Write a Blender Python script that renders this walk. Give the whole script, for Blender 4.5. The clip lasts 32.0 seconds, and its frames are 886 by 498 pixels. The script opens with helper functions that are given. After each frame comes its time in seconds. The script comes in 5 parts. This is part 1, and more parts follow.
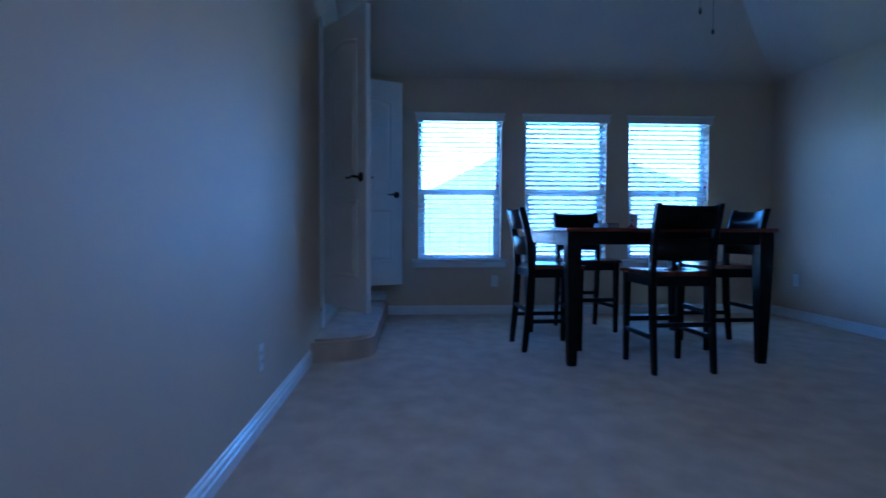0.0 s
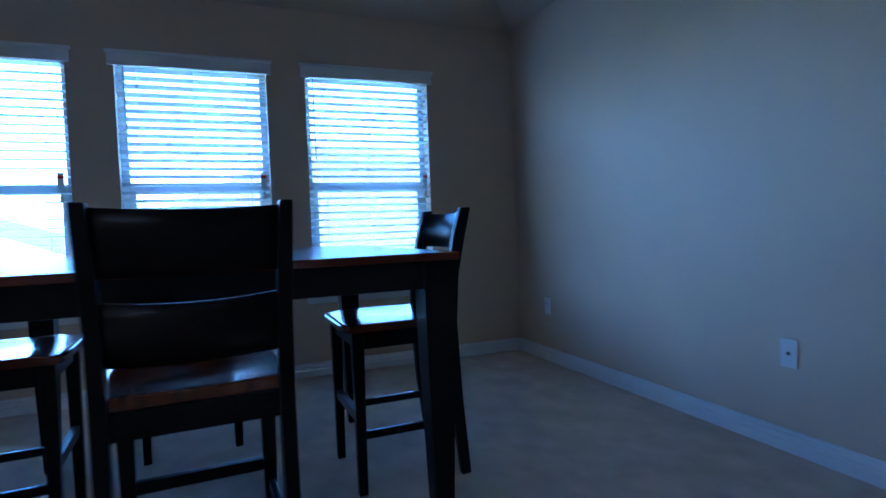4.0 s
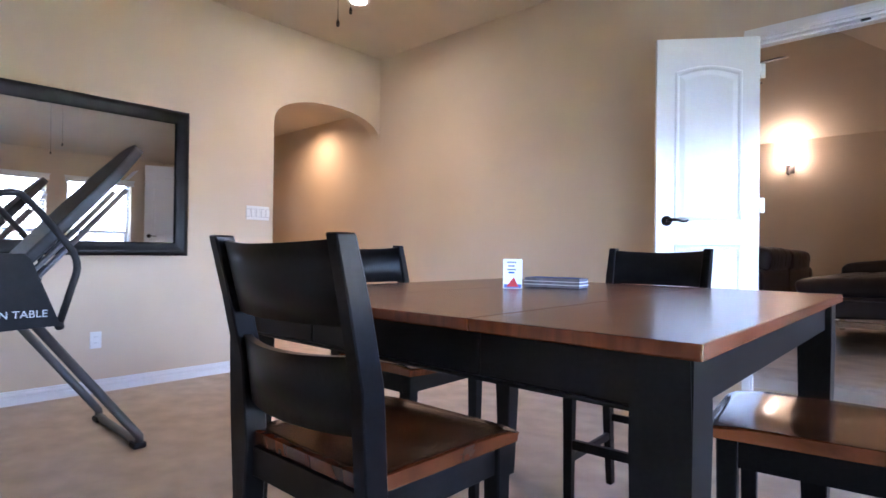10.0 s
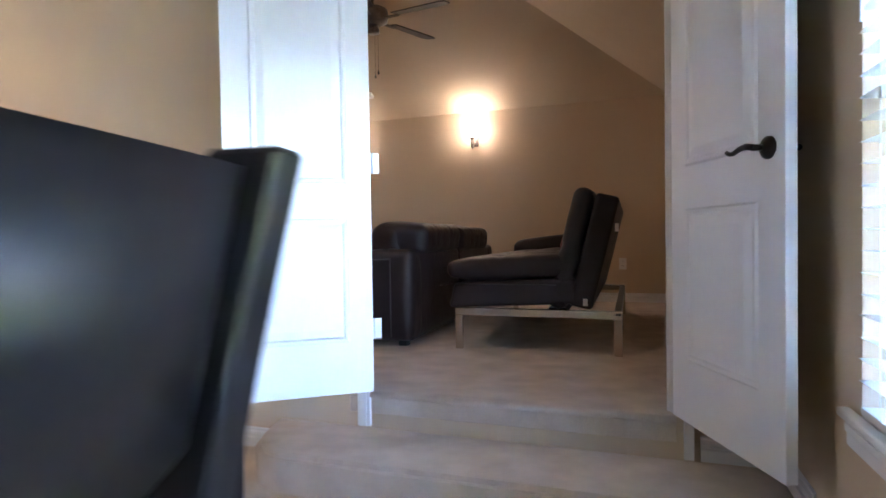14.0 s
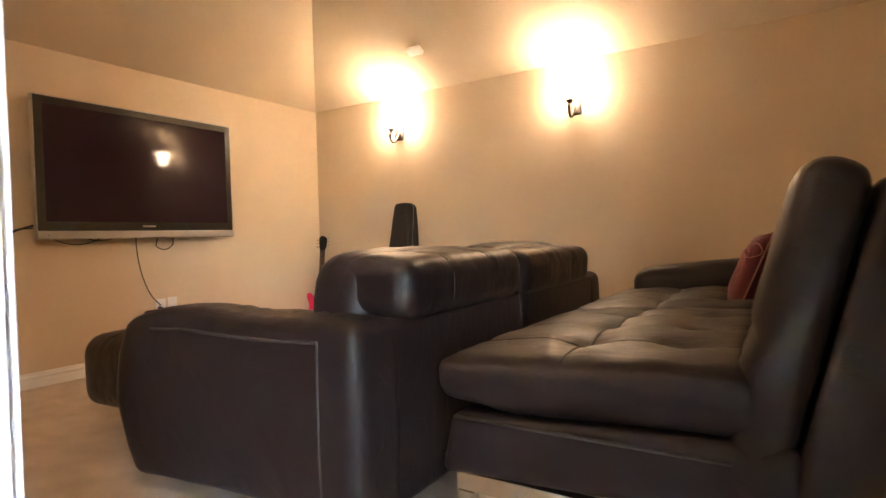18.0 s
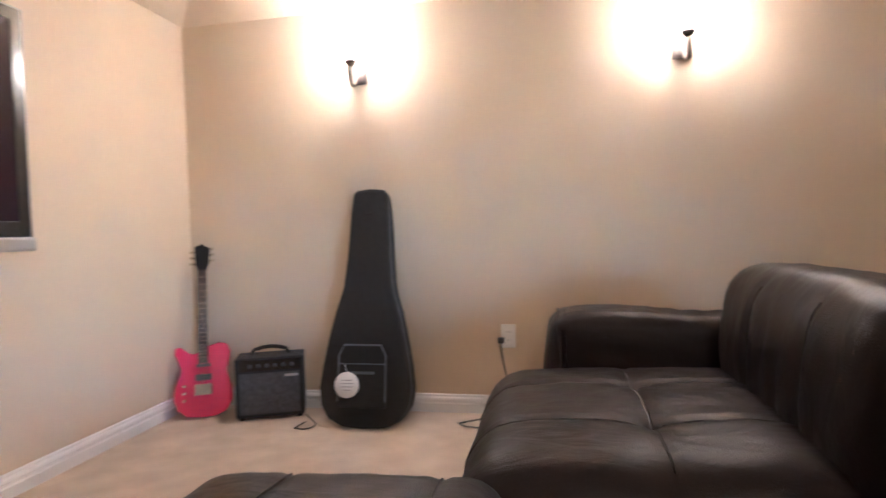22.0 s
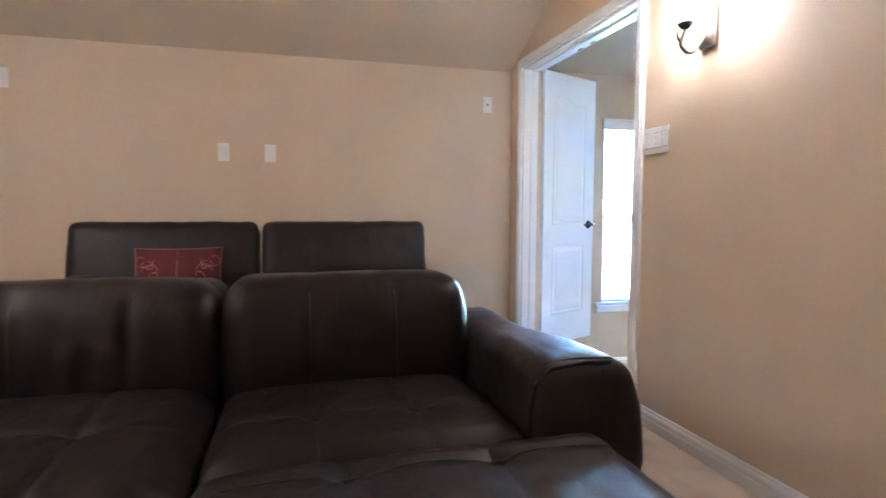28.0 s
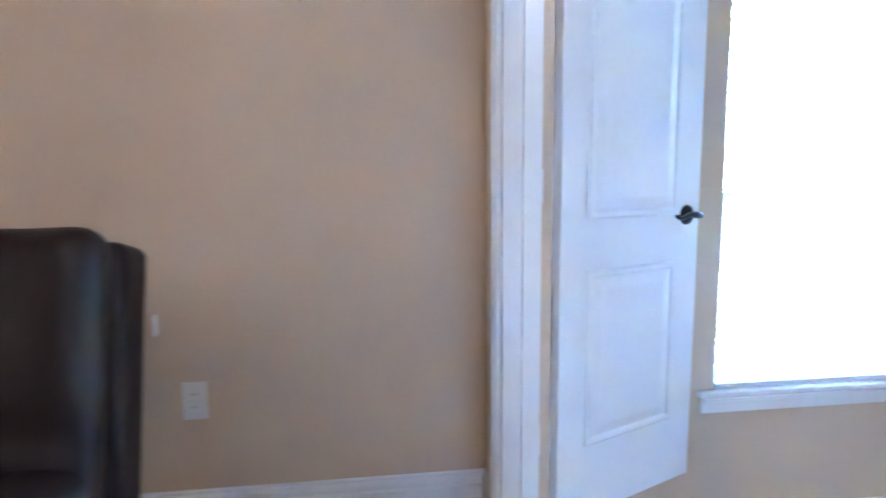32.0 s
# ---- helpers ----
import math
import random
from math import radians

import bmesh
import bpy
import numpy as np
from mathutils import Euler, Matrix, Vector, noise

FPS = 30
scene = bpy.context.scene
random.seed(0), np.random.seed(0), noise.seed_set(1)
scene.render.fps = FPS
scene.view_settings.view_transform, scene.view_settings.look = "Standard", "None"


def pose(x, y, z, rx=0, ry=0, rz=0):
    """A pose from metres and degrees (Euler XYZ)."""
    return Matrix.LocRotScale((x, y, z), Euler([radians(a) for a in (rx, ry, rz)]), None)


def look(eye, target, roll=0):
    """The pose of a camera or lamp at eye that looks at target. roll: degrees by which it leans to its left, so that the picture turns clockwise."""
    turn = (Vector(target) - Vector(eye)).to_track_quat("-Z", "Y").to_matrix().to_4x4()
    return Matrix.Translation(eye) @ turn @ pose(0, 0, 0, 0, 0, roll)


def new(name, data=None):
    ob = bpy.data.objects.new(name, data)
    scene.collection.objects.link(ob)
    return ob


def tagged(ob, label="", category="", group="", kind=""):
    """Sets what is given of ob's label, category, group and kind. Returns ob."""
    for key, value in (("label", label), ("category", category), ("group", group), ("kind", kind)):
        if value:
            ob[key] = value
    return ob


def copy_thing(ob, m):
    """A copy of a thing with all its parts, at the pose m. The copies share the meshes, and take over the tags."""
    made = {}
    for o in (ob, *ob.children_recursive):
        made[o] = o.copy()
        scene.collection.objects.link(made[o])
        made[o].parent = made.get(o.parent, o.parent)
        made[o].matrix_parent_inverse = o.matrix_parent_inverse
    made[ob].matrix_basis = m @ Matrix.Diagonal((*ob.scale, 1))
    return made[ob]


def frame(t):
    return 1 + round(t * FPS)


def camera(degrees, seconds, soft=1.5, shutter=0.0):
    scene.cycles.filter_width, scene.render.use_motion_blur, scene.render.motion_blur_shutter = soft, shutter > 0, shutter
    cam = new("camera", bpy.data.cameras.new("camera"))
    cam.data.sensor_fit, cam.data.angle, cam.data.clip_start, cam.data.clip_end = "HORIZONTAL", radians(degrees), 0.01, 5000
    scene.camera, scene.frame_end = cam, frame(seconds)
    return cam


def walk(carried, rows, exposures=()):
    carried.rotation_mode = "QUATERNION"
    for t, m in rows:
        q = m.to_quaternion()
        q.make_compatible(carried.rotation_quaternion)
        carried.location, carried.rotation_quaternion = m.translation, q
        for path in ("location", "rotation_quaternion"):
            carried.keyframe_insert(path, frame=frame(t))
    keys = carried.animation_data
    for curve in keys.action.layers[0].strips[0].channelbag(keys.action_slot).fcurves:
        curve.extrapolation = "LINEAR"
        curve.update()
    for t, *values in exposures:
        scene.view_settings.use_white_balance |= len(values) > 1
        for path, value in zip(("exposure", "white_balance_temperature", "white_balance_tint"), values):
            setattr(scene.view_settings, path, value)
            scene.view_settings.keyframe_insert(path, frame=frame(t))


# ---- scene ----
cam = camera(77.3, 32.0, shutter=0.4)
PATH = [
    (0, (0.6, 0.7, 0.876), (0.714, 2.696, 0.807), 0.2),
    (0.5, (0.72, 0.92, 0.885), (1.063, 2.889, 0.814), -0.1),
    (1, (0.8, 1.05, 0.88), (1.342, 2.974, 0.815), -0.0),
    (1.5, (0.86, 1.13, 0.906), (1.575, 2.997, 0.837), -0.3),
    (2, (1.02, 1.27, 0.929), (1.849, 3.088, 0.845), -0.4),
    (2.5, (1.307, 1.566, 0.934), (2.144, 3.381, 0.848), -0.7),
    (3, (1.612, 1.915, 0.938), (2.448, 3.73, 0.85), -0.9),
    (3.5, (1.982, 2.272, 0.948), (2.802, 4.095, 0.866), -1.5),
    (5.5, (3.195, 3.758, 1.025), (2.784, 5.714, 0.976), -2.7),
    (6, (3.436, 4.06, 1.035), (2.387, 5.762, 1.007), -3.3),
    (6.5, (3.539, 4.411, 1.033), (2.042, 5.738, 1.043), -3.0),
    (7, (3.619, 4.762, 0.999), (1.748, 5.466, 1.054), -1.4),
    (7.5, (3.516, 5.071, 1.027), (1.527, 5.269, 1.082), -1.0),
    (8, (3.49, 5.248, 0.987), (1.53, 4.857, 1.052), 0.3),
    (8.5, (3.587, 5.418, 0.969), (1.752, 4.624, 1.022), 0.6),
    (9, (3.714, 5.552, 0.986), (1.994, 4.532, 1.023), 0.5),
    (9.5, (3.732, 5.669, 1.008), (2.147, 4.45, 1.028), 0.7),
    (10, (3.727, 5.728, 1.009), (2.259, 4.37, 1.024), 0.7),
    (10.5, (3.716, 5.748, 1.011), (2.288, 4.348, 1.017), 0.5),
    (11, (3.654, 5.781, 1.001), (2.228, 4.379, 1.001), 0.4),
    (11.5, (3.557, 5.8, 0.999), (2.029, 4.51, 0.994), 0.1),
    (12, (3.463, 5.805, 1.011), (1.776, 4.733, 0.997), -0.3),
    (12.5, (3.312, 5.821, 0.992), (1.509, 4.956, 0.967), -0.6),
    (13, (2.986, 5.875, 0.993), (1.121, 5.153, 0.96), -0.7),
    (13.5, (2.568, 5.928, 0.991), (0.675, 5.285, 0.951), -0.8),
    (15.5, (1.095, 5.866, 1.026), (-0.789, 5.197, 0.975), -1.6),
    (16, (0.762, 5.813, 1.05), (-1.074, 5.022, 1.001), -1.7),
    (16.5, (0.487, 5.766, 1.085), (-1.31, 4.891, 1.036), -1.7),
    (17, (0.261, 5.753, 1.126), (-1.473, 4.757, 1.08), -1.8),
    (17.5, (0.176, 5.715, 1.13), (-1.521, 4.657, 1.086), -1.6),
    (18, (0.101, 5.624, 1.144), (-1.583, 4.547, 1.102), -1.6),
    (18.5, (-0.107, 5.509, 1.191), (-1.75, 4.369, 1.144), -1.6),
    (19, (-0.328, 5.358, 1.257), (-1.856, 4.068, 1.216), -1.5),
    (19.5, (-0.493, 5.141, 1.308), (-1.979, 3.803, 1.268), -1.5),
    (20, (-0.679, 4.884, 1.313), (-2.11, 3.487, 1.277), -1.6),
    (20.5, (-0.81, 4.556, 1.285), (-2.183, 3.102, 1.257), -1.7),
    (21, (-0.89, 4.253, 1.244), (-2.387, 2.927, 1.216), -1.4),
    (21.5, (-0.989, 3.976, 1.225), (-2.755, 3.038, 1.181), -1.5),
    (22, (-1.009, 3.695, 1.231), (-2.973, 3.321, 1.163), -1.6),
    (22.5, (-1.079, 3.472, 1.221), (-3.07, 3.63, 1.121), -1.7),
    (23, (-1.156, 3.205, 1.245), (-3.017, 3.925, 1.114), -1.0),
    (23.5, (-1.276, 3.011, 1.227), (-2.89, 4.185, 1.097), -0.5),
    (24, (-1.471, 2.843, 1.243), (-2.772, 4.356, 1.103), -0.1),
    (24.5, (-1.609, 2.679, 1.25), (-2.53, 4.449, 1.108), 0.3),
    (25, (-1.799, 2.589, 1.214), (-2.399, 4.492, 1.075), 0.5),
    (25.5, (-1.977, 2.509, 1.226), (-2.244, 4.487, 1.096), 0.6),
    (27.5, (-2.015, 2.287, 1.348), (-1.582, 4.234, 1.202), 0.2),
    (28, (-1.828, 2.355, 1.338), (-1.296, 4.278, 1.196), 0.2),
    (28.5, (-1.64, 2.478, 1.321), (-1.01, 4.371, 1.18), -0.2),
    (29, (-1.437, 2.673, 1.314), (-0.78, 4.556, 1.176), -0.5),
    (29.5, (-1.156, 2.886, 1.294), (-0.721, 4.833, 1.158), -1.0),
    (30, (-0.951, 3.166, 1.279), (-0.831, 5.159, 1.149), -1.4),
    (30.5, (-0.787, 3.496, 1.251), (-0.907, 5.49, 1.151), -1.8),
    (31, (-0.701, 3.872, 1.279), (-0.949, 5.852, 1.156), -2.0),
    (31.5, (-0.594, 4.255, 1.303), (-0.759, 6.243, 1.161), -1.9),
    (32, (-0.545, 4.608, 1.343), (-0.303, 6.587, 1.095), -0.6),
]
EXPOSURES = [(0, 4.5, 3450, 10), (1, 4.05, 3350, 10), (2, 3.95, 3400, 10), (3, 4.65, 3750, 10), (3.5, 4.65, 3750, 10), (6, 4.75, 3480, 8), (7, 4.1, 3500, 8), (8, 6.3, 5500, 20), (9, 6.0, 5750, 28), (10, 6.5, 5600, 26), (11, 6.7, 5600, 26), (12, 6.6, 5600, 28), (13, 6.2, 5350, 24),
             (15.5, 7.55, 6800, 14), (17, 7.8, 7400, 16), (20, 7.55, 6600, 18), (21, 7.55, 6100, 18), (22, 7.95, 5000, 16), (23, 8.15, 4950, 14), (25, 9.05, 4400, 10), (28, 8.0, 4600, 10), (29, 7.55, 4650, 12), (30, 7.4, 4550, 12), (31, 7.8, 4450, 12), (32, 7.85, 4350, 12)]
walk(cam, [(t, look(eye, target, roll)) for t, eye, target, roll in PATH], EXPOSURES)

# ---- light ----
world = bpy.data.worlds.new("sky")
scene.world = world
world.use_nodes = True
wn = world.node_tree.nodes
sky = wn.new("ShaderNodeTexSky")
sky.sky_type, sky.sun_disc = 'NISHITA', False
sky.sun_elevation, sky.sun_rotation = radians(38), radians(200)
sky.air_density, sky.dust_density, sky.ozone_density = 1.0, 4.0, 1.0
wn["Background"].inputs[1].default_value = 0.15
world.node_tree.links.new(sky.outputs[0], wn["Background"].inputs[0])
sun = new("sun", bpy.data.lights.new("sun", 'SUN'))
sun.data.energy, sun.data.angle, sun.data.color = 1.5, radians(12), (1.0, 0.97, 0.92)
sun.matrix_world = look((0, 0, 20), (-4, 10, 0))


def lamp(name, kind, place, power, colour, size):
    ob = new(name, bpy.data.lights.new(name, kind))
    ob.data.energy, ob.data.color = power, colour
    ob.data.shadow_soft_size = size
    ob.location = place
    return ob


WARM = (1.0, 0.78, 0.56)
for x, y, z in ((-3.62, 2.762, 2.132), (-3.62, 4.314, 2.132), (-0.325, 4.245, 2.132)):
    lamp("sconce_bulb", 'POINT', (x, y, z), 0.015, WARM, 0.018)
hall = lamp("hall_bulb", 'SPOT', (0.25, 0.35, 2.485), 1.0, (1.0, 0.68, 0.38), 0.11)
hall.data.spot_size, hall.data.spot_blend = radians(165), 1.0
can = lamp("can_bulb", 'SPOT', (0.95, 2.2, 3.005), 0.45, WARM, 0.05)
can.data.spot_size, can.data.spot_blend = radians(120), 0.6

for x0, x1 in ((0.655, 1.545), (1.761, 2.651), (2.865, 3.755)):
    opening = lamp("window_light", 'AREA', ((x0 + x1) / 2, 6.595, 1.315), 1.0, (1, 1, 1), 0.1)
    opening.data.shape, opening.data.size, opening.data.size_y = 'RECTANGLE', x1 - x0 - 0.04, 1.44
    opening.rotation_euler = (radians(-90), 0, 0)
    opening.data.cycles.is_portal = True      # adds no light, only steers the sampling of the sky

# ---- materials ----


def material(name, colour, rough=0.5, metal=0.0, vary=0.12, scale=6.0, bump=0.0, fine=120.0, coat=0.0, obj=0.0, two=None, spec=0.5):
    """Procedural surface: base colour mottled at two scales, with relief."""
    m = bpy.data.materials.new(name)
    m.use_nodes = True
    nt = m.node_tree
    b = nt.nodes["Principled BSDF"]
    tc = nt.nodes.new("ShaderNodeTexCoord")
    n1 = nt.nodes.new("ShaderNodeTexNoise")
    n1.inputs["Scale"].default_value, n1.inputs["Detail"].default_value = scale, 5
    n2 = nt.nodes.new("ShaderNodeTexNoise")
    n2.inputs["Scale"].default_value, n2.inputs["Detail"].default_value = fine, 2
    for n in (n1, n2):
        nt.links.new(tc.outputs["Object"], n.inputs["Vector"])
    mix = nt.nodes.new("ShaderNodeMix")
    mix.data_type = 'FLOAT'
    mix.inputs[0].default_value = 0.35
    nt.links.new(n1.outputs["Fac"], mix.inputs[2])
    nt.links.new(n2.outputs["Fac"], mix.inputs[3])
    ramp = nt.nodes.new("ShaderNodeValToRGB")
    lo = two if two else [c * (1 - vary) for c in colour]
    hi = colour if two else [min(1, c * (1 + vary)) for c in colour]
    ramp.color_ramp.elements[0].position, ramp.color_ramp.elements[1].position = 0.32, 0.68
    ramp.color_ramp.elements[0].color = (*lo, 1)
    ramp.color_ramp.elements[1].color = (*hi, 1)
    nt.links.new(mix.outputs[0], ramp.inputs[0])
    out = ramp.outputs[0]
    if obj:
        info = nt.nodes.new("ShaderNodeObjectInfo")
        hsv = nt.nodes.new("ShaderNodeHueSaturation")
        mp = nt.nodes.new("ShaderNodeMapRange")
        mp.inputs[3].default_value, mp.inputs[4].default_value = 1 - obj, 1 + obj
        nt.links.new(info.outputs["Random"], mp.inputs[0])
        nt.links.new(mp.outputs[0], hsv.inputs["Value"])
        nt.links.new(out, hsv.inputs["Color"])
        out = hsv.outputs[0]
    nt.links.new(out, b.inputs["Base Color"])
    b.inputs["Roughness"].default_value = rough
    b.inputs["Metallic"].default_value = metal
    b.inputs["Specular IOR Level"].default_value = spec
    if coat:
        b.inputs["Coat Weight"].default_value, b.inputs["Coat Roughness"].default_value = coat, 0.12
    if bump:
        bp = nt.nodes.new("ShaderNodeBump")
        bp.inputs["Strength"].default_value, bp.inputs["Distance"].default_value = bump, 0.004
        nt.links.new(n2.outputs["Fac"], bp.inputs["Height"])
        nt.links.new(bp.outputs[0], b.inputs["Normal"])
    return m


def wood(name, dark, light, rough, stretch, scale=3.0, coat=0.0):
    """Stained wood: wavy grain drawn along one axis."""
    m = material(name, light, rough, coat=coat)
    nt = m.node_tree
    b = nt.nodes["Principled BSDF"]
    tc = nt.nodes.new("ShaderNodeTexCoord")
    mp = nt.nodes.new("ShaderNodeMapping")
    mp.inputs["Scale"].default_value = stretch
    nz = nt.nodes.new("ShaderNodeTexNoise")
    nz.inputs["Scale"].default_value, nz.inputs["Detail"].default_value, nz.inputs["Distortion"].default_value = scale, 8, 1.2
    r = nt.nodes.new("ShaderNodeValToRGB")
    r.color_ramp.elements[0].position, r.color_ramp.elements[1].position = 0.3, 0.75
    r.color_ramp.elements[0].color, r.color_ramp.elements[1].color = (*dark, 1), (*light, 1)
    nt.links.new(tc.outputs["Object"], mp.inputs[0])
    nt.links.new(mp.outputs[0], nz.inputs["Vector"])
    nt.links.new(nz.outputs["Fac"], r.inputs[0])
    nt.links.new(r.outputs[0], b.inputs["Base Color"])
    return m


def glow(name, colour, strength):
    m = bpy.data.materials.new(name)
    m.use_nodes = True
    b = m.node_tree.nodes["Principled BSDF"]
    b.inputs["Base Color"].default_value = (0.9, 0.9, 0.88, 1)
    b.inputs["Emission Color"].default_value = (*colour, 1)
    b.inputs["Emission Strength"].default_value = strength
    return m


def clear(name, tint, rough=0.0):
    m = bpy.data.materials.new(name)
    m.use_nodes = True
    nt = m.node_tree
    g = nt.nodes.new("ShaderNodeBsdfGlass")
    g.inputs["Color"].default_value, g.inputs["Roughness"].default_value, g.inputs["IOR"].default_value = (*tint, 1), rough, 1.45
    nt.links.new(g.outputs[0], nt.nodes["Material Output"].inputs[0])
    return m


PAINT = material("wall_paint", (0.62, 0.498, 0.355), 0.62, vary=0.035, scale=2.5, bump=0.22, fine=150)
CEIL = material("ceiling_paint", (0.595, 0.49, 0.355), 0.8, vary=0.04, scale=3, bump=0.35, fine=140)
CARPET = material("carpet", (0.74, 0.635, 0.535), 0.95, two=(0.53, 0.44, 0.36), scale=6, bump=1.0, fine=330, spec=0.1)
brushed = CARPET.node_tree.nodes.new("ShaderNodeMapping")
brushed.inputs["Rotation"].default_value, brushed.inputs["Scale"].default_value = (0, 0, radians(35)), (1.15, 0.9, 1.0)
for link in list(CARPET.node_tree.links):
    if link.to_node.name == "Noise Texture" and link.to_socket.name == "Vector":
        source, sink = link.from_socket, link.to_socket
        CARPET.node_tree.links.new(source, brushed.inputs[0])
        CARPET.node_tree.links.new(brushed.outputs[0], sink)
        break
TRIM = material("white_trim", (0.80, 0.80, 0.80), 0.35, vary=0.02, scale=5, coat=0.25)
DOORW = material("door_paint", (0.80, 0.81, 0.83), 0.3, vary=0.02, scale=4, bump=0.08, fine=60, coat=0.35)
BLIND = material("blind_slat", (0.82, 0.83, 0.84), 0.45, vary=0.03, scale=8)
VINYL = material("vinyl", (0.8, 0.81, 0.82), 0.4, vary=0.02)
BLACKW = material("black_wood", (0.008, 0.007, 0.007), 0.33, vary=0.4, scale=9, spec=0.18)
BROWNW = wood("brown_wood", (0.090, 0.022, 0.008), (0.185, 0.042, 0.012), 0.27, (1.2, 9.0, 1.2), 3.0, 0.12)
SEATW = wood("seat_wood", (0.05, 0.015, 0.007), (0.17, 0.048, 0.016), 0.2, (9.0, 1.2, 1.2), 3.0, 0.5)
LEATHER = material("brown_leather", (0.0178, 0.0120, 0.0121), 0.36, vary=0.22, scale=5, bump=0.3, fine=300, spec=0.22)
FUTONL = material("futon_leather", (0.0145, 0.0090, 0.0093), 0.40, vary=0.2, scale=6, bump=0.2, fine=420, spec=0.25)
for hide in (LEATHER, FUTONL):
    # soft creases, pulled long, under the fine grain
    nt = hide.node_tree
    crease = nt.nodes.new("ShaderNodeTexNoise")
    crease.inputs["Scale"].default_value, crease.inputs["Detail"].default_value, crease.inputs["Distortion"].default_value = 7.0, 3, 1.6
    pull = nt.nodes.new("ShaderNodeMapping")
    pull.inputs["Scale"].default_value = (2.0, 0.8, 0.9)
    under = nt.nodes.new("ShaderNodeBump")
    under.inputs["Strength"].default_value, under.inputs["Distance"].default_value = 0.17, 0.022
    coords = nt.nodes.new("ShaderNodeTexCoord")
    nt.links.new(coords.outputs["Object"], pull.inputs[0])
    nt.links.new(pull.outputs[0], crease.inputs["Vector"])
    nt.links.new(crease.outputs["Fac"], under.inputs["Height"])
    nt.links.new(under.outputs[0], nt.nodes["Bump"].inputs["Normal"])
STITCH = material("seam_thread", (0.026, 0.021, 0.019), 0.6)
CHROME = material("brushed_steel", (0.60, 0.56, 0.50), 0.22, 1.0, vary=0.06, scale=9)
BRONZE = material("dark_bronze", (0.03, 0.026, 0.024), 0.35, 0.8, vary=0.3, scale=20)
PEWTER = material("pewter", (0.14, 0.12, 0.105), 0.4, 0.8, vary=0.3, scale=20)
PLASTIC = material("white_plastic", (0.78, 0.77, 0.74), 0.4, vary=0.02)
SLOT = material("dark_slot", (0.05, 0.05, 0.05), 0.5)
BEZEL = material("tv_bezel", (0.012, 0.011, 0.012), 0.22, vary=0.1, coat=0.5)
SCREEN = material("tv_screen", (0.020, 0.008, 0.016), 0.055, vary=0.05, spec=0.35)
SILVER = material("silver_plastic", (0.42, 0.40, 0.38), 0.35, 0.6, vary=0.05)
CABLE = material("black_cable", (0.012, 0.012, 0.013), 0.5)
GREYCABLE = material("grey_cable", (0.10, 0.10, 0.10), 0.5)
BLUETIE = material("blue_tie", (0.01, 0.03, 0.35), 0.5)
NYLON = material("black_nylon", (0.0085, 0.008, 0.0085), 0.75, vary=0.3, scale=30, bump=0.6, fine=420)
GREYTRIM = material("grey_piping", (0.12, 0.12, 0.13), 0.6)
PINK = material("pink_lacquer", (0.62, 0.03, 0.10), 0.25, vary=0.05, coat=0.6)
FRET = wood("fretboard", (0.02, 0.01, 0.006), (0.06, 0.03, 0.016), 0.5, (4, 4, 1))
GRILL = material("grille_cloth", (0.085, 0.085, 0.085), 0.8, vary=0.35, scale=60, bump=0.8, fine=420)
TOLEX = material("amp_vinyl", (0.014, 0.014, 0.015), 0.6, vary=0.3, scale=40, bump=0.6, fine=300)
MAROON = material("maroon_cloth", (0.10, 0.013, 0.017), 0.8, vary=0.25, scale=18, bump=0.5, fine=300)
PALEPINK = material("embroidery", (0.36, 0.14, 0.13), 0.75, vary=0.2, scale=30)
MIRROR = bpy.data.materials.new("mirror_glass")
MIRROR.use_nodes = True
MIRROR.node_tree.nodes["Principled BSDF"].inputs["Metallic"].default_value = 1.0
MIRROR.node_tree.nodes["Principled BSDF"].inputs["Roughness"].default_value = 0.01
MIRROR.node_tree.nodes["Principled BSDF"].inputs["Base Color"].default_value = (0.86, 0.87, 0.87, 1)
GLASS = clear("window_glass", (0.97, 0.99, 1.0))
SHADE = glow("frosted_shade", (1.0, 0.79, 0.57), 0.52)
GLOBE = glow("lamp_lens", (1.0, 0.85, 0.66), 4.0)
PAPER = material("white_paper", (0.75, 0.75, 0.75), 0.6, vary=0.03)
RED = material("red_ink", (0.55, 0.03, 0.03), 0.6)
INK = material("blue_ink", (0.06, 0.12, 0.35), 0.6)
GREYINK = material("grey_ink", (0.25, 0.25, 0.27), 0.6)
CELLO = material("card_box", (0.22, 0.22, 0.25), 0.12, vary=0.35, scale=40, coat=0.6)
PADV = material("black_vinyl_pad", (0.012, 0.012, 0.013), 0.5, vary=0.3, scale=25, bump=0.3)
STEEL = material("grey_tube", (0.11, 0.11, 0.115), 0.35, 0.6, vary=0.15)
RUBBER = material("black_rubber", (0.012, 0.012, 0.012), 0.7)
BLADE = wood("fan_blade", (0.02, 0.012, 0.009), (0.055, 0.03, 0.02), 0.45, (1, 8, 1))
ROOFT = material("roof_shingle", (0.032, 0.031, 0.031), 0.9, vary=0.3, scale=8, bump=0.6, fine=60)
BRICKW = material("far_brick", (0.28, 0.22, 0.19), 0.9, vary=0.2, scale=7)
FENCEW = wood("fence_wood", (0.16, 0.11, 0.07), (0.32, 0.24, 0.17), 0.85, (6, 6, 0.6))
GRASS = material("grass", (0.09, 0.13, 0.04), 0.95, vary=0.4, scale=3)
DARKGLASS = material("far_glass", (0.04, 0.05, 0.06), 0.1)

# ---- geometry helpers ----


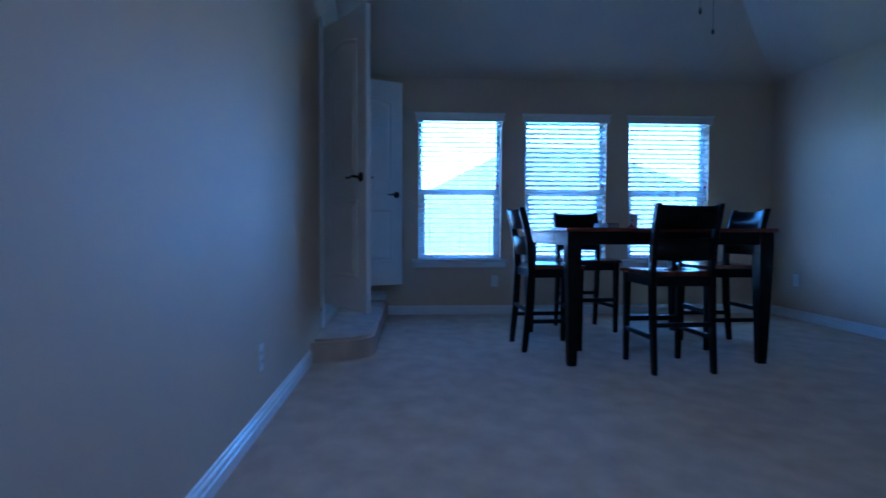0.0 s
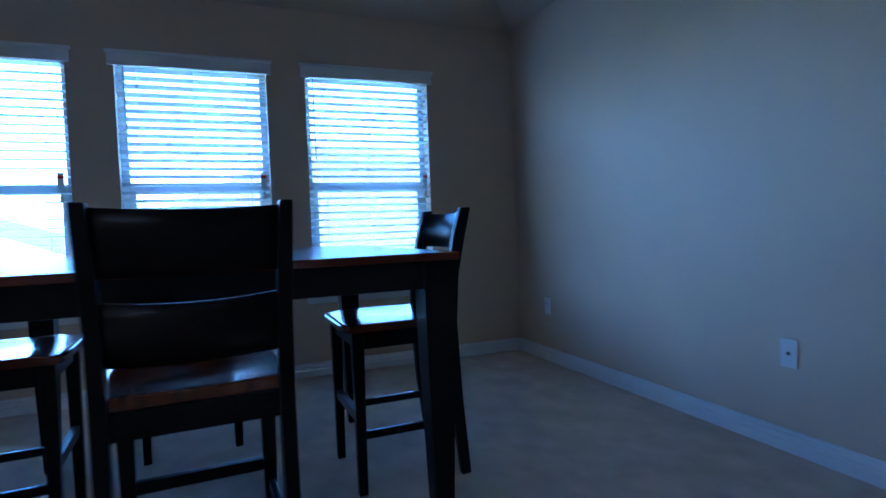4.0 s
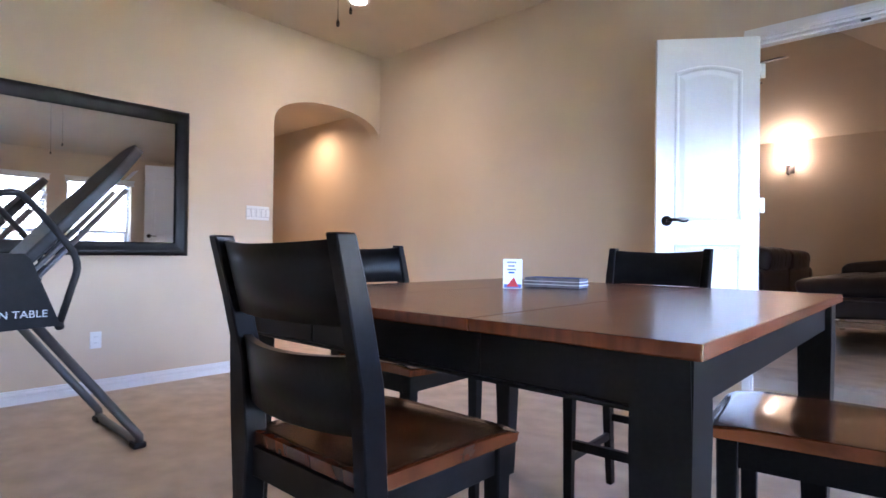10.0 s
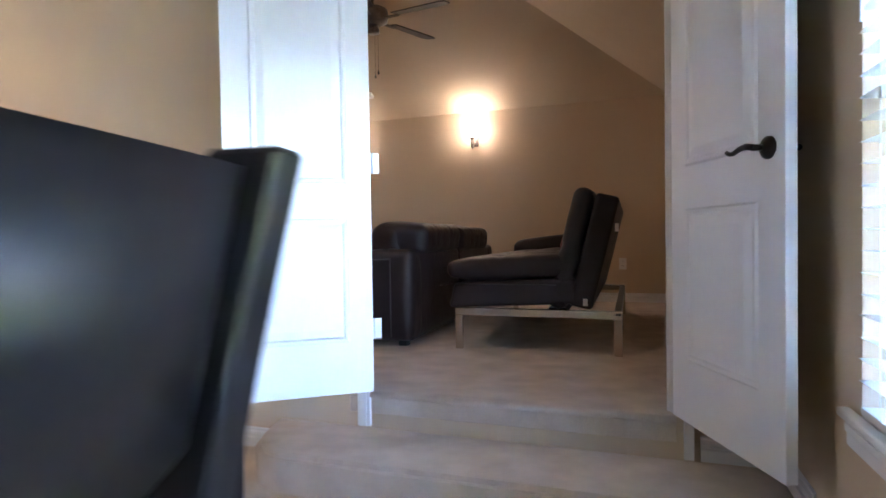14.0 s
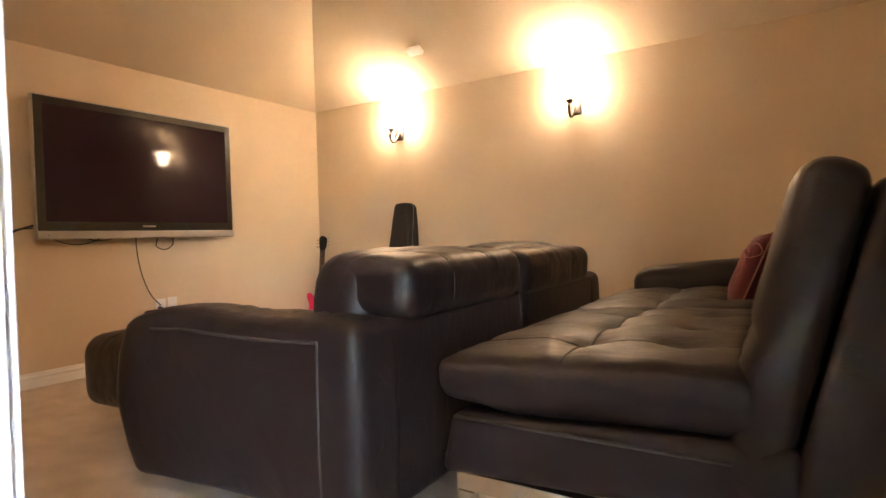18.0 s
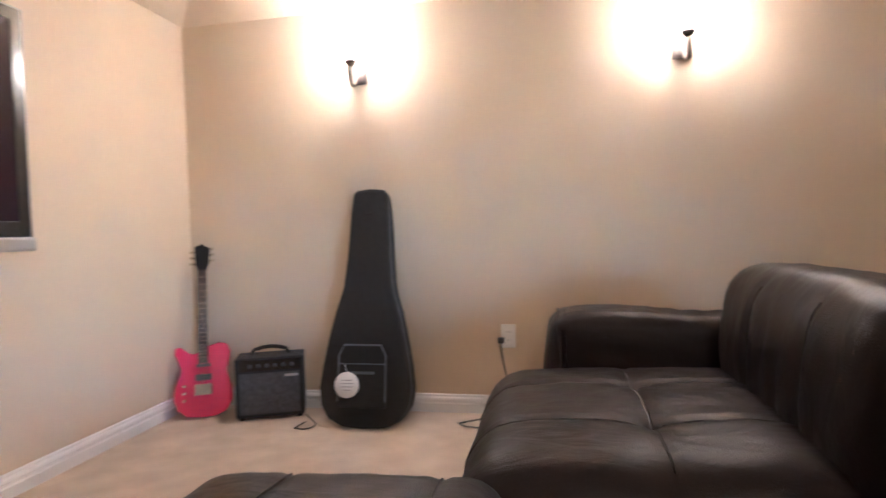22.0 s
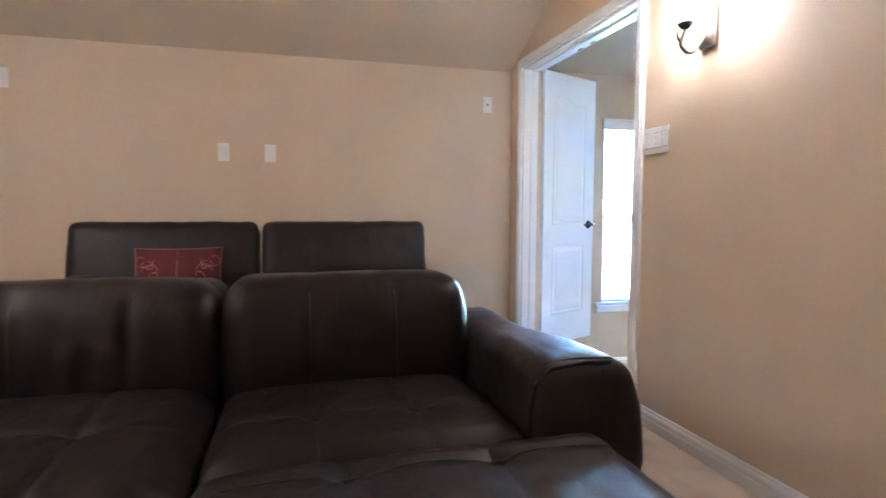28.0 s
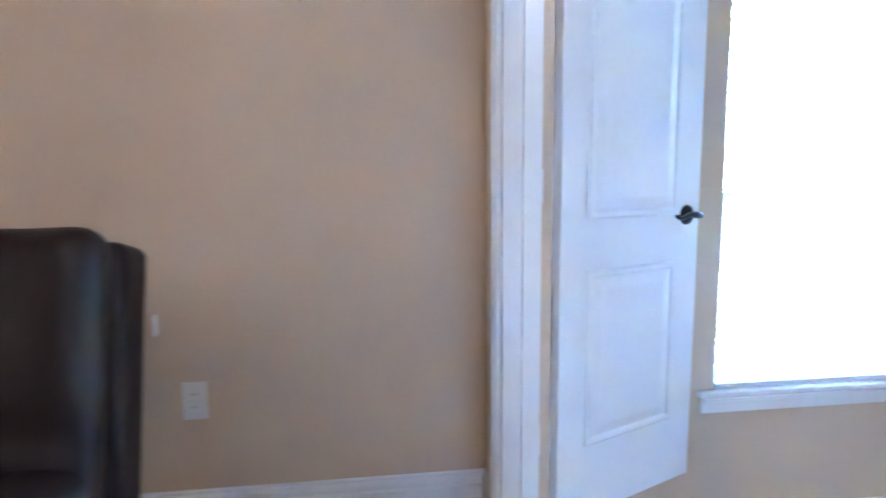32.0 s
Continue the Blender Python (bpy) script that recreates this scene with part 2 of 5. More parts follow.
def bm_box(x0, x1, y0, y1, z0, z1, bevel=0.0, seg=2, bm=None):
    own = bmesh.new()
    bmesh.ops.create_cube(own, size=1.0)
    for v in own.verts:
        v.co = Vector(((x0 + x1) / 2 + v.co.x * (x1 - x0), (y0 + y1) / 2 + v.co.y * (y1 - y0), (z0 + z1) / 2 + v.co.z * (z1 - z0)))
    if bevel:
        bmesh.ops.bevel(own, geom=own.edges[:], offset=bevel, segments=seg, affect='EDGES', profile=0.6)
    return merged(bm, own)


def merged(bm, own):
    """Adds own to bm (or gives own back where there is none)."""
    if bm is None:
        return own
    me = bpy.data.meshes.new("tmp")
    own.to_mesh(me)
    bm.from_mesh(me)
    bpy.data.meshes.remove(me)
    own.free()
    return bm


def moved(bm, m):
    bmesh.ops.transform(bm, matrix=m, verts=bm.verts)
    return bm


def bm_prism(outline, depth, bm=None, bevel=0.0):
    """A flat outline in x, z, drawn out along y from 0 to depth."""
    own = bmesh.new()
    f = own.faces.new([own.verts.new((x, 0, z)) for x, z in outline])
    r = bmesh.ops.extrude_face_region(own, geom=[f])
    bmesh.ops.translate(own, vec=(0, depth, 0), verts=[v for v in r["geom"] if isinstance(v, bmesh.types.BMVert)])
    bmesh.ops.recalc_face_normals(own, faces=own.faces)
    if bevel:
        bmesh.ops.bevel(own, geom=own.edges[:], offset=bevel, segments=2, affect='EDGES', profile=0.6)
    return merged(bm, own)


def bm_tube(points, radius, n=8, bm=None, flat=1.0, closed=False):
    """A round bar swept along points; radius may be a list."""
    own = bmesh.new()
    pts = [Vector(p) for p in points]
    k = len(pts)
    rad = radius if isinstance(radius, (list, tuple)) else [radius] * k
    rings = []
    side = None
    for i, p in enumerate(pts):
        if closed:
            d = (pts[(i + 1) % k] - pts[i - 1]).normalized()
        else:
            d = (pts[min(i + 1, k - 1)] - pts[max(i - 1, 0)]).normalized()
        if side is None:
            side = d.orthogonal().normalized()
        side = (side - d * side.dot(d)).normalized()
        up = d.cross(side)
        rings.append([own.verts.new(p + (side * math.cos(a) + up * math.sin(a) * flat) * rad[i]) for a in (2 * math.pi * j / n for j in range(n))])
    for i in range(k if closed else k - 1):
        a, b = rings[i], rings[(i + 1) % k]
        for j in range(n):
            own.faces.new((a[j], a[(j + 1) % n], b[(j + 1) % n], b[j]))
    if not closed:
        own.faces.new(rings[0][::-1])
        own.faces.new(rings[-1])
    for f in own.faces:
        f.smooth = len(f.verts) == 4
    bmesh.ops.recalc_face_normals(own, faces=own.faces)
    return merged(bm, own)


def bm_lathe(profile, n=24, bm=None):
    """A profile of (radius, z) turned round z."""
    own = bmesh.new()
    rings = [[own.verts.new((r * math.cos(2 * math.pi * j / n), r * math.sin(2 * math.pi * j / n), z)) for j in range(n)] for r, z in profile]
    for a, b in zip(rings, rings[1:]):
        for j in range(n):
            own.faces.new((a[j], a[(j + 1) % n], b[(j + 1) % n], b[j])).smooth = True
    bmesh.ops.remove_doubles(own, verts=own.verts, dist=1e-6)
    bmesh.ops.recalc_face_normals(own, faces=own.faces)
    return merged(bm, own)


def arc(p0, p1, p2, n=10):
    """Points on a soft curve from p0 to p2, drawn towards p1."""
    p0, p1, p2 = Vector(p0), Vector(p1), Vector(p2)
    return [p0 * (1 - t) ** 2 + p1 * 2 * t * (1 - t) + p2 * t * t for t in (i / n for i in range(n + 1))]


def soft_box(sx, sy, sz, r=0.05, puff=0.0, n=10, dents=(), seams=(), wrinkle=0.0, front=0.0):
    """An upholstered block from 0 to sx, sy, sz with round edges. dents: (x, y, depth, reach) on its top;
    seams: ('x' or 'y', place, depth, reach) across its top; front: how far its faces swell."""
    bm = bmesh.new()
    nx, ny, nz = (max(3, int(n * s / max(sx, sy, sz)) + 2) for s in (sx, sy, sz))
    nx, ny = max(nx, 8), max(ny, 8)

    def steps(s, k):
        k = max(k, 5)
        rr = min(r, s * 0.49)
        mid = [rr + (s - 2 * rr) * i / k for i in range(k + 1)]
        lip = [rr * (1 - math.cos(a)) for a in (0, math.pi / 8, math.pi / 4, math.pi * 3 / 8)]
        return lip + mid + [s - v for v in reversed(lip)]
    ax, ay, az = steps(sx, nx), steps(sy, ny), steps(sz, nz // 2)
    made = {}

    def vert(i, j, k):
        key = (i, j, k)
        if key not in made:
            p = Vector((ax[i], ay[j], az[k]))
            core = Vector((min(max(p.x, r), sx - r), min(max(p.y, r), sy - r), min(max(p.z, min(r, sz / 2)), sz - min(r, sz / 2))))
            d = p - core
            if d.length > 1e-9:
                big = max(abs(d.x), abs(d.y), abs(d.z))
                p = core + d.normalized() * big
            u, v, w = 2 * p.x / sx - 1, 2 * p.y / sy - 1, p.z / sz
            lift = puff * (1 - u ** 4) * (1 - v ** 4) * max(0, w - 0.5) * 2
            for dx, dy, depth, reach in dents:
                q = ((p.x - dx) ** 2 + (p.y - dy) ** 2) / reach ** 2
                lift -= depth * math.exp(-q) * max(0, w - 0.4) / 0.6
            for axis, place, depth, reach in seams:
                q = ((p.x if axis == 'x' else p.y) - place) / reach
                lift -= depth * math.exp(-q * q) * max(0, w - 0.4) / 0.6
            p.z += lift
            bulge = front * (1 - (2 * w - 1) ** 2)
            p.x += bulge * u * abs(u) * (1 - v ** 4)
            p.y += bulge * v * abs(v) * (1 - u ** 4)
            if wrinkle:
                p += wrinkle * noise.noise_vector(p * 9.0) + wrinkle * 0.6 * noise.noise_vector(p * 23.0)
            made[key] = bm.verts.new(p)
        return made[key]
    I, J, K = len(ax) - 1, len(ay) - 1, len(az) - 1

    def face(*c):
        try:
            bm.faces.new([vert(*q) for q in c]).smooth = True
        except ValueError:
            pass
    for i in range(I):
        for j in range(J):
            face((i, j, K), (i + 1, j, K), (i + 1, j + 1, K), (i, j + 1, K))
            face((i, j, 0), (i, j + 1, 0), (i + 1, j + 1, 0), (i + 1, j, 0))
    for i in range(I):
        for k in range(K):
            face((i, 0, k), (i + 1, 0, k), (i + 1, 0, k + 1), (i, 0, k + 1))
            face((i, J, k), (i, J, k + 1), (i + 1, J, k + 1), (i + 1, J, k))
    for j in range(J):
        for k in range(K):
            face((0, j, k), (0, j, k + 1), (0, j + 1, k + 1), (0, j + 1, k))
            face((I, j, k), (I, j + 1, k), (I, j + 1, k + 1), (I, j, k + 1))
    bmesh.ops.remove_doubles(bm, verts=bm.verts, dist=1e-5)
    return bm


def mesh(bm, name, mat):
    me = bpy.data.meshes.new(name)
    bm.to_mesh(me)
    bm.free()
    me.materials.append(mat)
    return me


def part(name, bm, mat, parent, label=""):
    ob = new(name, mesh(bm, name, mat))
    ob.parent = parent
    return tagged(ob, label)


def thing(name, label, category, at=None, group="", kind=""):
    ob = new(name)
    if at is not None:
        ob.matrix_basis = at
    return tagged(ob, label, category, group, kind)


def solid(name, bm, mat, label="", category="", kind="", group="", at=None):
    ob = new(name, mesh(bm, name, mat))
    if at is not None:
        ob.matrix_basis = at
    return tagged(ob, label, category, group, kind)


def piece(name, me, parent, m):
    ob = new(name, me)
    ob.parent = parent
    ob.matrix_basis = m
    return ob


def wall_cells(u0, u1, z0, z1, holes):
    """Rectangles that fill a wall round its openings (u0, u1, z0, z1)."""
    us = sorted({u0, u1, *[h[0] for h in holes], *[h[1] for h in holes]})
    for a, b in zip(us, us[1:]):
        z = z0
        for h in sorted((h for h in holes if h[0] <= a and h[1] >= b), key=lambda h: h[2]):
            if h[2] > z:
                yield a, b, z, h[2]
            z = h[3]
        if z < z1:
            yield a, b, z, z1


def wall_y(name, y0, y1, x0, x1, z0, z1, holes, label):
    bm = bmesh.new()
    for a, b, c, d in wall_cells(x0, x1, z0, z1, holes):
        bm_box(a, b, y0, y1, c, d, bm=bm)
    return solid(name, bm, PAINT, label, "wall", "structure")


def wall_x(name, x0, x1, y0, y1, z0, z1, holes, label):
    bm = bmesh.new()
    for a, b, c, d in wall_cells(y0, y1, z0, z1, holes):
        bm_box(x0, x1, a, b, c, d, bm=bm)
    return solid(name, bm, PAINT, label, "wall", "structure")


BASE = [(0, 0), (0.015, 0), (0.015, 0.043), (0.009, 0.048), (0.009, 0.058), (0.015, 0.062), (0.013, 0.072), (0.006, 0.078), (0.006, 0.087), (0.0, 0.092)]


def baseboard(p, q, z, inward):
    """A moulded skirting from p to q on the floor; inward: the side on which the room lies."""
    p, q = Vector((*p, z)), Vector((*q, z))
    d = (q - p).normalized()
    side = Vector((*inward, 0))
    bm = bmesh.new()
    a = [bm.verts.new(p + side * (0.001 + o) + Vector((0, 0, h))) for o, h in BASE]
    b = [bm.verts.new(q + side * (0.001 + o) + Vector((0, 0, h))) for o, h in BASE]
    for i in range(len(BASE) - 1):
        bm.faces.new((a[i], a[i + 1], b[i + 1], b[i]))
    bm.faces.new(a)
    bm.faces.new(b[::-1])
    bmesh.ops.recalc_face_normals(bm, faces=bm.faces)
    return solid("baseboard", bm, TRIM, "white moulded baseboard along the wall", "baseboard", "structure")


# ---- plan ----
XW, XE, YN, YS = -0.06, 4.435, 6.425, 1.30      # the dining room
MX, MW, MN, MS = -0.205, -3.74, 6.295, 1.768     # the media room
UP = 0.312                                      # its floor
TOP, MTOP, PLATE, MPLATE, PITCH = 3.03, 3.13, 2.43, 2.365, 0.52
DOOR_S, DOOR_H, DOOR_N, DOOR_T = 4.715, 4.82, 6.085, 2.35   # DOOR_H: the hinge side on the dining face
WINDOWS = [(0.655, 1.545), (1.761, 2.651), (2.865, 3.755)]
SILL, HEAD = 0.572, 2.066
JAMB = 1.16

# ---- structure: dining room ----
solid("floor", bm_box(XW, XE, -2.6, YN, -0.1, 0), CARPET, "mottled beige carpet on the dining room floor", "floor", "structure")
wall_y("wall_north", YN, YN + 0.16, XW - 0.14, XE + 0.14, -0.1, PLATE + 0.02, [(a + 0.015, b - 0.015, SILL, HEAD - 0.01) for a, b in WINDOWS], "tan painted wall with three windows")
wall_x("wall_east", XE, XE + 0.14, YS - 0.12, YN, -0.1, PLATE + 0.02, [], "tan painted wall under a sloped ceiling")
wall_x("wall_west", MX, XW, -2.6, YN, -0.1, MTOP + 0.08, [(DOOR_S, DOOR_N, UP - 0.1, DOOR_T)], "tan painted wall with a double door opening")

# the south wall with its arch beside the west wall
bm = bm_box(JAMB, XE, YS - 0.12, YS, -0.1, TOP)
crown, spring = 2.42, 2.15
outline = [(XW, TOP), (XW, spring)]
for i in range(1, 24):
    a = math.pi * (1 - i / 24)
    outline.append(((XW + JAMB) / 2 + (JAMB - XW) / 2 * math.cos(a), spring + (crown - spring) * math.sin(a) ** 0.8))
outline += [(JAMB, spring), (JAMB, TOP)]
for k in range(1, len(outline) - 2):
    (x0, z0), (x1, z1) = outline[k], outline[k + 1]
    own = bmesh.new()
    quad = [own.verts.new(c) for c in ((x0, YS - 0.12, z0), (x1, YS - 0.12, z1), (x1, YS - 0.12, TOP), (x0, YS - 0.12, TOP))]
    f = own.faces.new(quad)
    r = bmesh.ops.extrude_face_region(own, geom=[f])
    bmesh.ops.translate(own, vec=(0, 0.12, 0), verts=[v for v in r["geom"] if isinstance(v, bmesh.types.BMVert)])
    bmesh.ops.recalc_face_normals(own, faces=own.faces)
    merged(bm, own)
solid("wall_south", bm, PAINT, "tan painted wall with an arched opening", "wall", "structure")


def ceiling(name, x0, x1, y0, y1, zl, zt, sides, label):
    """A ceiling with a flat middle and slopes down to zl on the sides named."""
    run = (zt - zl) / PITCH
    xa, xb = x0 + run * ('w' in sides), x1 - run * ('e' in sides)
    ya, yb = y0 + run * ('s' in sides), y1 - run * ('n' in sides)
    bm = bmesh.new()
    v = bm.verts.new

    def quad(*c):
        bm.faces.new([v(p) for p in c])
    quad((xa, ya, zt), (xb, ya, zt), (xb, yb, zt), (xa, yb, zt))
    if 'n' in sides:
        quad((xa, yb, zt), (xb, yb, zt), (x1, y1, zl), (x0, y1, zl))
    if 's' in sides:
        quad((xa, ya, zt), (xb, ya, zt), (x1, y0, zl), (x0, y0, zl))
    if 'e' in sides:
        quad((xb, ya, zt), (xb, yb, zt), (x1, y1, zl), (x1, y0, zl))
    if 'w' in sides:
        quad((xa, ya, zt), (xa, yb, zt), (x0, y1, zl), (x0, y0, zl))
    bmesh.ops.remove_doubles(bm, verts=bm.verts, dist=1e-5)
    bmesh.ops.recalc_face_normals(bm, faces=bm.faces)
    ob = solid(name, bm, CEIL, label, "ceiling", "structure")
    s = ob.modifiers.new("thickness", 'SOLIDIFY')
    s.thickness, s.offset = 0.06, 0
    if bm_up(ob):
        s.offset = 1
    return ob


def bm_up(ob):
    return sum(p.normal.z for p in ob.data.polygons) > 0


ceiling("ceiling_dining", XW, XE, YS, YN, PLATE, TOP, "ne", "tan hipped ceiling with sloped sides")
ceiling("ceiling_media", MW, MX, MS, MN, MPLATE, MTOP, "nws", "tan hipped ceiling with sloped sides")

# hall behind the arch
wall_x("wall_hall", 1.45, 1.55, -2.6, YS - 0.12, -0.1, 2.5, [], "tan painted hall wall")
wall_y("wall_hall_end", -2.7, -2.6, MX, 1.55, -0.1, 2.5, [], "tan painted end wall of the hall")
solid("ceiling_hall", bm_box(XW, 1.45, -2.6, YS - 0.12, 2.5, 2.6), CEIL, "flat tan hall ceiling", "ceiling", "structure")

# ---- structure: media room ----
bm = bm_box(MW, MX + 0.002, MS, MN, UP - 0.3, UP)
bm_box(MX + 0.002, XW - 0.002, DOOR_S + 0.001, DOOR_N - 0.001, UP - 0.099, UP, bm=bm)
solid("floor_media", bm, CARPET, "mottled beige carpet on the raised media room floor", "floor", "structure")
wall_x("wall_media_west", MW - 0.14, MW, MS - 0.14, MN + 0.14, UP - 0.3, MPLATE + 0.02, [], "tan painted wall with two sconces")
wall_y("wall_media_north", MN, MN + 0.14, MW, MX, UP - 0.3, MPLATE + 0.02, [], "tan painted wall with cover plates")
wall_y("wall_media_south", MS - 0.14, MS, MW, MX, UP - 0.3, MPLATE + 0.02, [], "tan painted wall behind the television")
for p, q, z, s in [((XW, YS), (XW, 4.34), 0, (1, 0)), ((0.36, YN), (XE, YN), 0, (0, -1)), ((XE, YS), (XE, YN), 0, (-1, 0)), ((JAMB, YS), (XE, YS), 0, (0, 1)),
                   ((XW, -2.6), (XW, YS), 0, (1, 0)), ((MW, MS), (MW, MN), UP, (1, 0)), ((MW, MN), (MX, MN), UP, (0, -1)), ((MW, MS), (MX, MS), UP, (0, 1)),
                   ((MX, MS), (MX, DOOR_S - 0.075), UP, (-1, 0)), ((MX, DOOR_N + 0.075), (MX, MN), UP, (-1, 0)), ((XW, DOOR_N + 0.08), (XW, YN), 0.155, (1, 0)), ((XW, YN), (0.34, YN), 0.155, (0, -1))]:
    baseboard(p, q, z, s)

# carpeted step with a rounded south end
own = bmesh.new()
edge = [(XW + 0.001, 4.34), (0.10, 4.375), (0.24, 4.43), (0.31, 4.50), (0.345, 4.60), (0.345, YN - 0.002), (XW + 0.001, YN - 0.002)]
f = own.faces.new([own.verts.new((x, y, 0.002)) for x, y in edge])
r = bmesh.ops.extrude_face_region(own, geom=[f])
bmesh.ops.translate(own, vec=(0, 0, 0.153), verts=[v for v in r["geom"] if isinstance(v, bmesh.types.BMVert)])
bmesh.ops.recalc_face_normals(own, faces=own.faces)
bmesh.ops.bevel(own, geom=[e for e in own.edges if all(v.co.z > 0.1 for v in e.verts)], offset=0.022, segments=4, affect='EDGES')
step = solid("step", own, CARPET, "carpeted step with a rounded end below the double door", "step", "structure")
solid("step_nosing", bm_tube([(XW + 0.004, DOOR_S + 0.005, UP - 0.014), (XW + 0.004, DOOR_N - 0.005, UP - 0.014)], 0.0135, 12), CARPET, "carpeted nosing on the door threshold", "step", "structure")


# ---- door frame and casings ----
def casing(x, side, z0, name, ys):
    """Mitred flat casing round the double door on one face of the wall."""
    w, o = 0.058, 0.018
    rv = 0.026 if side > 0 else -0.004
    bm = bmesh.new()
    a, b = (x, x + o) if side > 0 else (x - o, x)
    for y0, y1, za, zb in ((ys - w, ys + 0.004, z0, DOOR_T - 0.004), (DOOR_N + rv, DOOR_N + w, z0, DOOR_T - 0.004), (ys - w, DOOR_N + w, DOOR_T - 0.004, DOOR_T + w)):
        bm_box(a, b, y0, y1, za, zb, 0.004, bm=bm)
        if y1 - y0 < 0.5:
            c = (y0 + y1) / 2
            bm_box(b - 0.001 if side > 0 else a - 0.005, b + 0.005 if side > 0 else a + 0.001, c - 0.02, c + 0.016, za, zb, 0.003, bm=bm)
        else:
            c = (za + zb) / 2
            bm_box(b - 0.001 if side > 0 else a - 0.005, b + 0.005 if side > 0 else a + 0.001, y0, y1, c - 0.02, c + 0.016, 0.003, bm=bm)
    return solid(name, bm, TRIM, "white moulded door casing", "trim", "structure")


casing(XW, 1, 0.157, "trim_door_east", DOOR_H)
casing(MX, -1, UP, "trim_door_west", DOOR_S)
bm = bm_box(MX + 0.001, XW - 0.036, DOOR_S, DOOR_S + 0.018, UP + 0.001, DOOR_T)
bm_box(XW - 0.036, XW - 0.001, DOOR_S, DOOR_H, UP + 0.001, DOOR_T, bm=bm)
bm_box(MX + 0.001, XW - 0.036, DOOR_N - 0.018, DOOR_N, UP + 0.001, DOOR_T, bm=bm)
bm_box(MX + 0.001, XW - 0.001, DOOR_S + 0.018, DOOR_N - 0.018, DOOR_T - 0.018, DOOR_T, bm=bm)
for y0, y1 in ((DOOR_S + 0.0185, DOOR_S + 0.03), (DOOR_N - 0.03, DOOR_N - 0.018)):
    bm_box(XW - 0.09, XW - 0.05, y0, y1, UP + 0.001, DOOR_T - 0.018, bm=bm)
bm_box(XW - 0.085, XW - 0.045, DOOR_S + 0.018, DOOR_N - 0.018, DOOR_T - 0.03, DOOR_T - 0.018, bm=bm)
solid("trim_door_jamb", bm, TRIM, "white door jamb with stops", "trim", "structure")
for y in (5.36, 5.51):
    solid("ball_catch", bm_box(XW - 0.04, XW - 0.015, y - 0.022, y + 0.022, DOOR_T - 0.024, DOOR_T - 0.017, 0.002), BRONZE, "dark bronze ball catch in the door head", "catch")


def door_leaf(name, hinge, angle, mirror, label):
    """A hinged leaf with an arched and a plain raised panel, two levers and three hinges. It runs along its own x from the hinge."""
    W, T, H = 0.614, 0.035, 2.02
    root = thing(name, label, "door", pose(hinge[0], hinge[1], UP + 0.012, 0, 0, angle), kind="structure")
    part("leaf", bm_box(0.014, W, -T / 2, T / 2, 0, H, 0.002, 1), DOORW, root)
    x0, x1 = 0.125, W - 0.12
    panels = [(0.235, 0.745, False), (0.915, H - 0.18, True)]
    for side in (-1, 1):
        for zb, zt, arched in panels:
            def outline(inset):
                a, b, lo, hi = x0 + inset, x1 - inset, zb + inset, zt - inset
                pts = [(a, lo), (b, lo), (b, hi - (0.035 if arched else 0))]
                if arched:
                    pts += [(a + (b - a) * (1 - k / 10), hi - 0.035 + 0.035 * math.sin(math.pi * k / 10)) for k in range(1, 10)]
                return pts + [(a, hi - (0.035 if arched else 0))]
            bm = bmesh.new()
            rings = []
            for inset, out in ((-0.012, 0.0), (-0.004, 0.006), (0.006, 0.005), (0.014, -0.0), (0.02, 0.0005), (0.045, 0.006), (0.05, 0.0065)):
                rings.append([bm.verts.new((x, side * (T / 2 + 0.0005 + out), z)) for x, z in outline(inset)])
            for a, b in zip(rings, rings[1:]):
                for i in range(len(a)):
                    bm.faces.new((a[i], a[(i + 1) % len(a)], b[(i + 1) % len(a)], b[i]))
            bm.faces.new(rings[-1])
            bmesh.ops.recalc_face_normals(bm, faces=bm.faces)
            part("panel", bm, DOORW, root)
        s = side
        bm = moved(bm_lathe([(0.0, 0.022), (0.012, 0.02), (0.024, 0.012), (0.031, 0.006), (0.032, 0.0)], 20), pose(W - 0.065, s * T / 2, 0.90, -90 * s))
        part("handle_rose", bm, BRONZE, root, "dark bronze round rose")
        y = s * (T / 2 + 0.05)
        bm = bm_tube([(W - 0.065, s * (T / 2 + 0.015), 0.90), (W - 0.065, y, 0.90)], 0.009, 10)
        bm_tube([(W - 0.06, y, 0.90), (W - 0.085, y, 0.905), (W - 0.115, y, 0.904), (W - 0.145, y, 0.895), (W - 0.165, y, 0.896), (W - 0.178, y, 0.903)], [0.009, 0.0095, 0.008, 0.007, 0.0065, 0.006], 10, bm=bm)
        part("lever", bm, BRONZE, root, "dark bronze curved lever")
    for z in (0.27, 1.0, H - 0.2):
        bm = bm_tube([(0.0, mirror * T / 2, z - 0.045), (0.0, mirror * T / 2, z + 0.045)], 0.006, 8)
        bm_box(-0.03, 0.036, mirror * T / 2 - 0.003, mirror * T / 2 + 0.0015, z - 0.045, z + 0.045, bm=bm)
        part("hinge", bm, TRIM, root, "white painted hinge")
    return root


door_leaf("door_1", (XW + 0.000, DOOR_N - 0.004), 23.5, 1, "open white two-panel door leaf with dark bronze lever")
door_leaf("door_2", (XW + 0.022, DOOR_H + 0.04), -54.5, -1, "open white arched-panel door leaf with dark bronze lever")


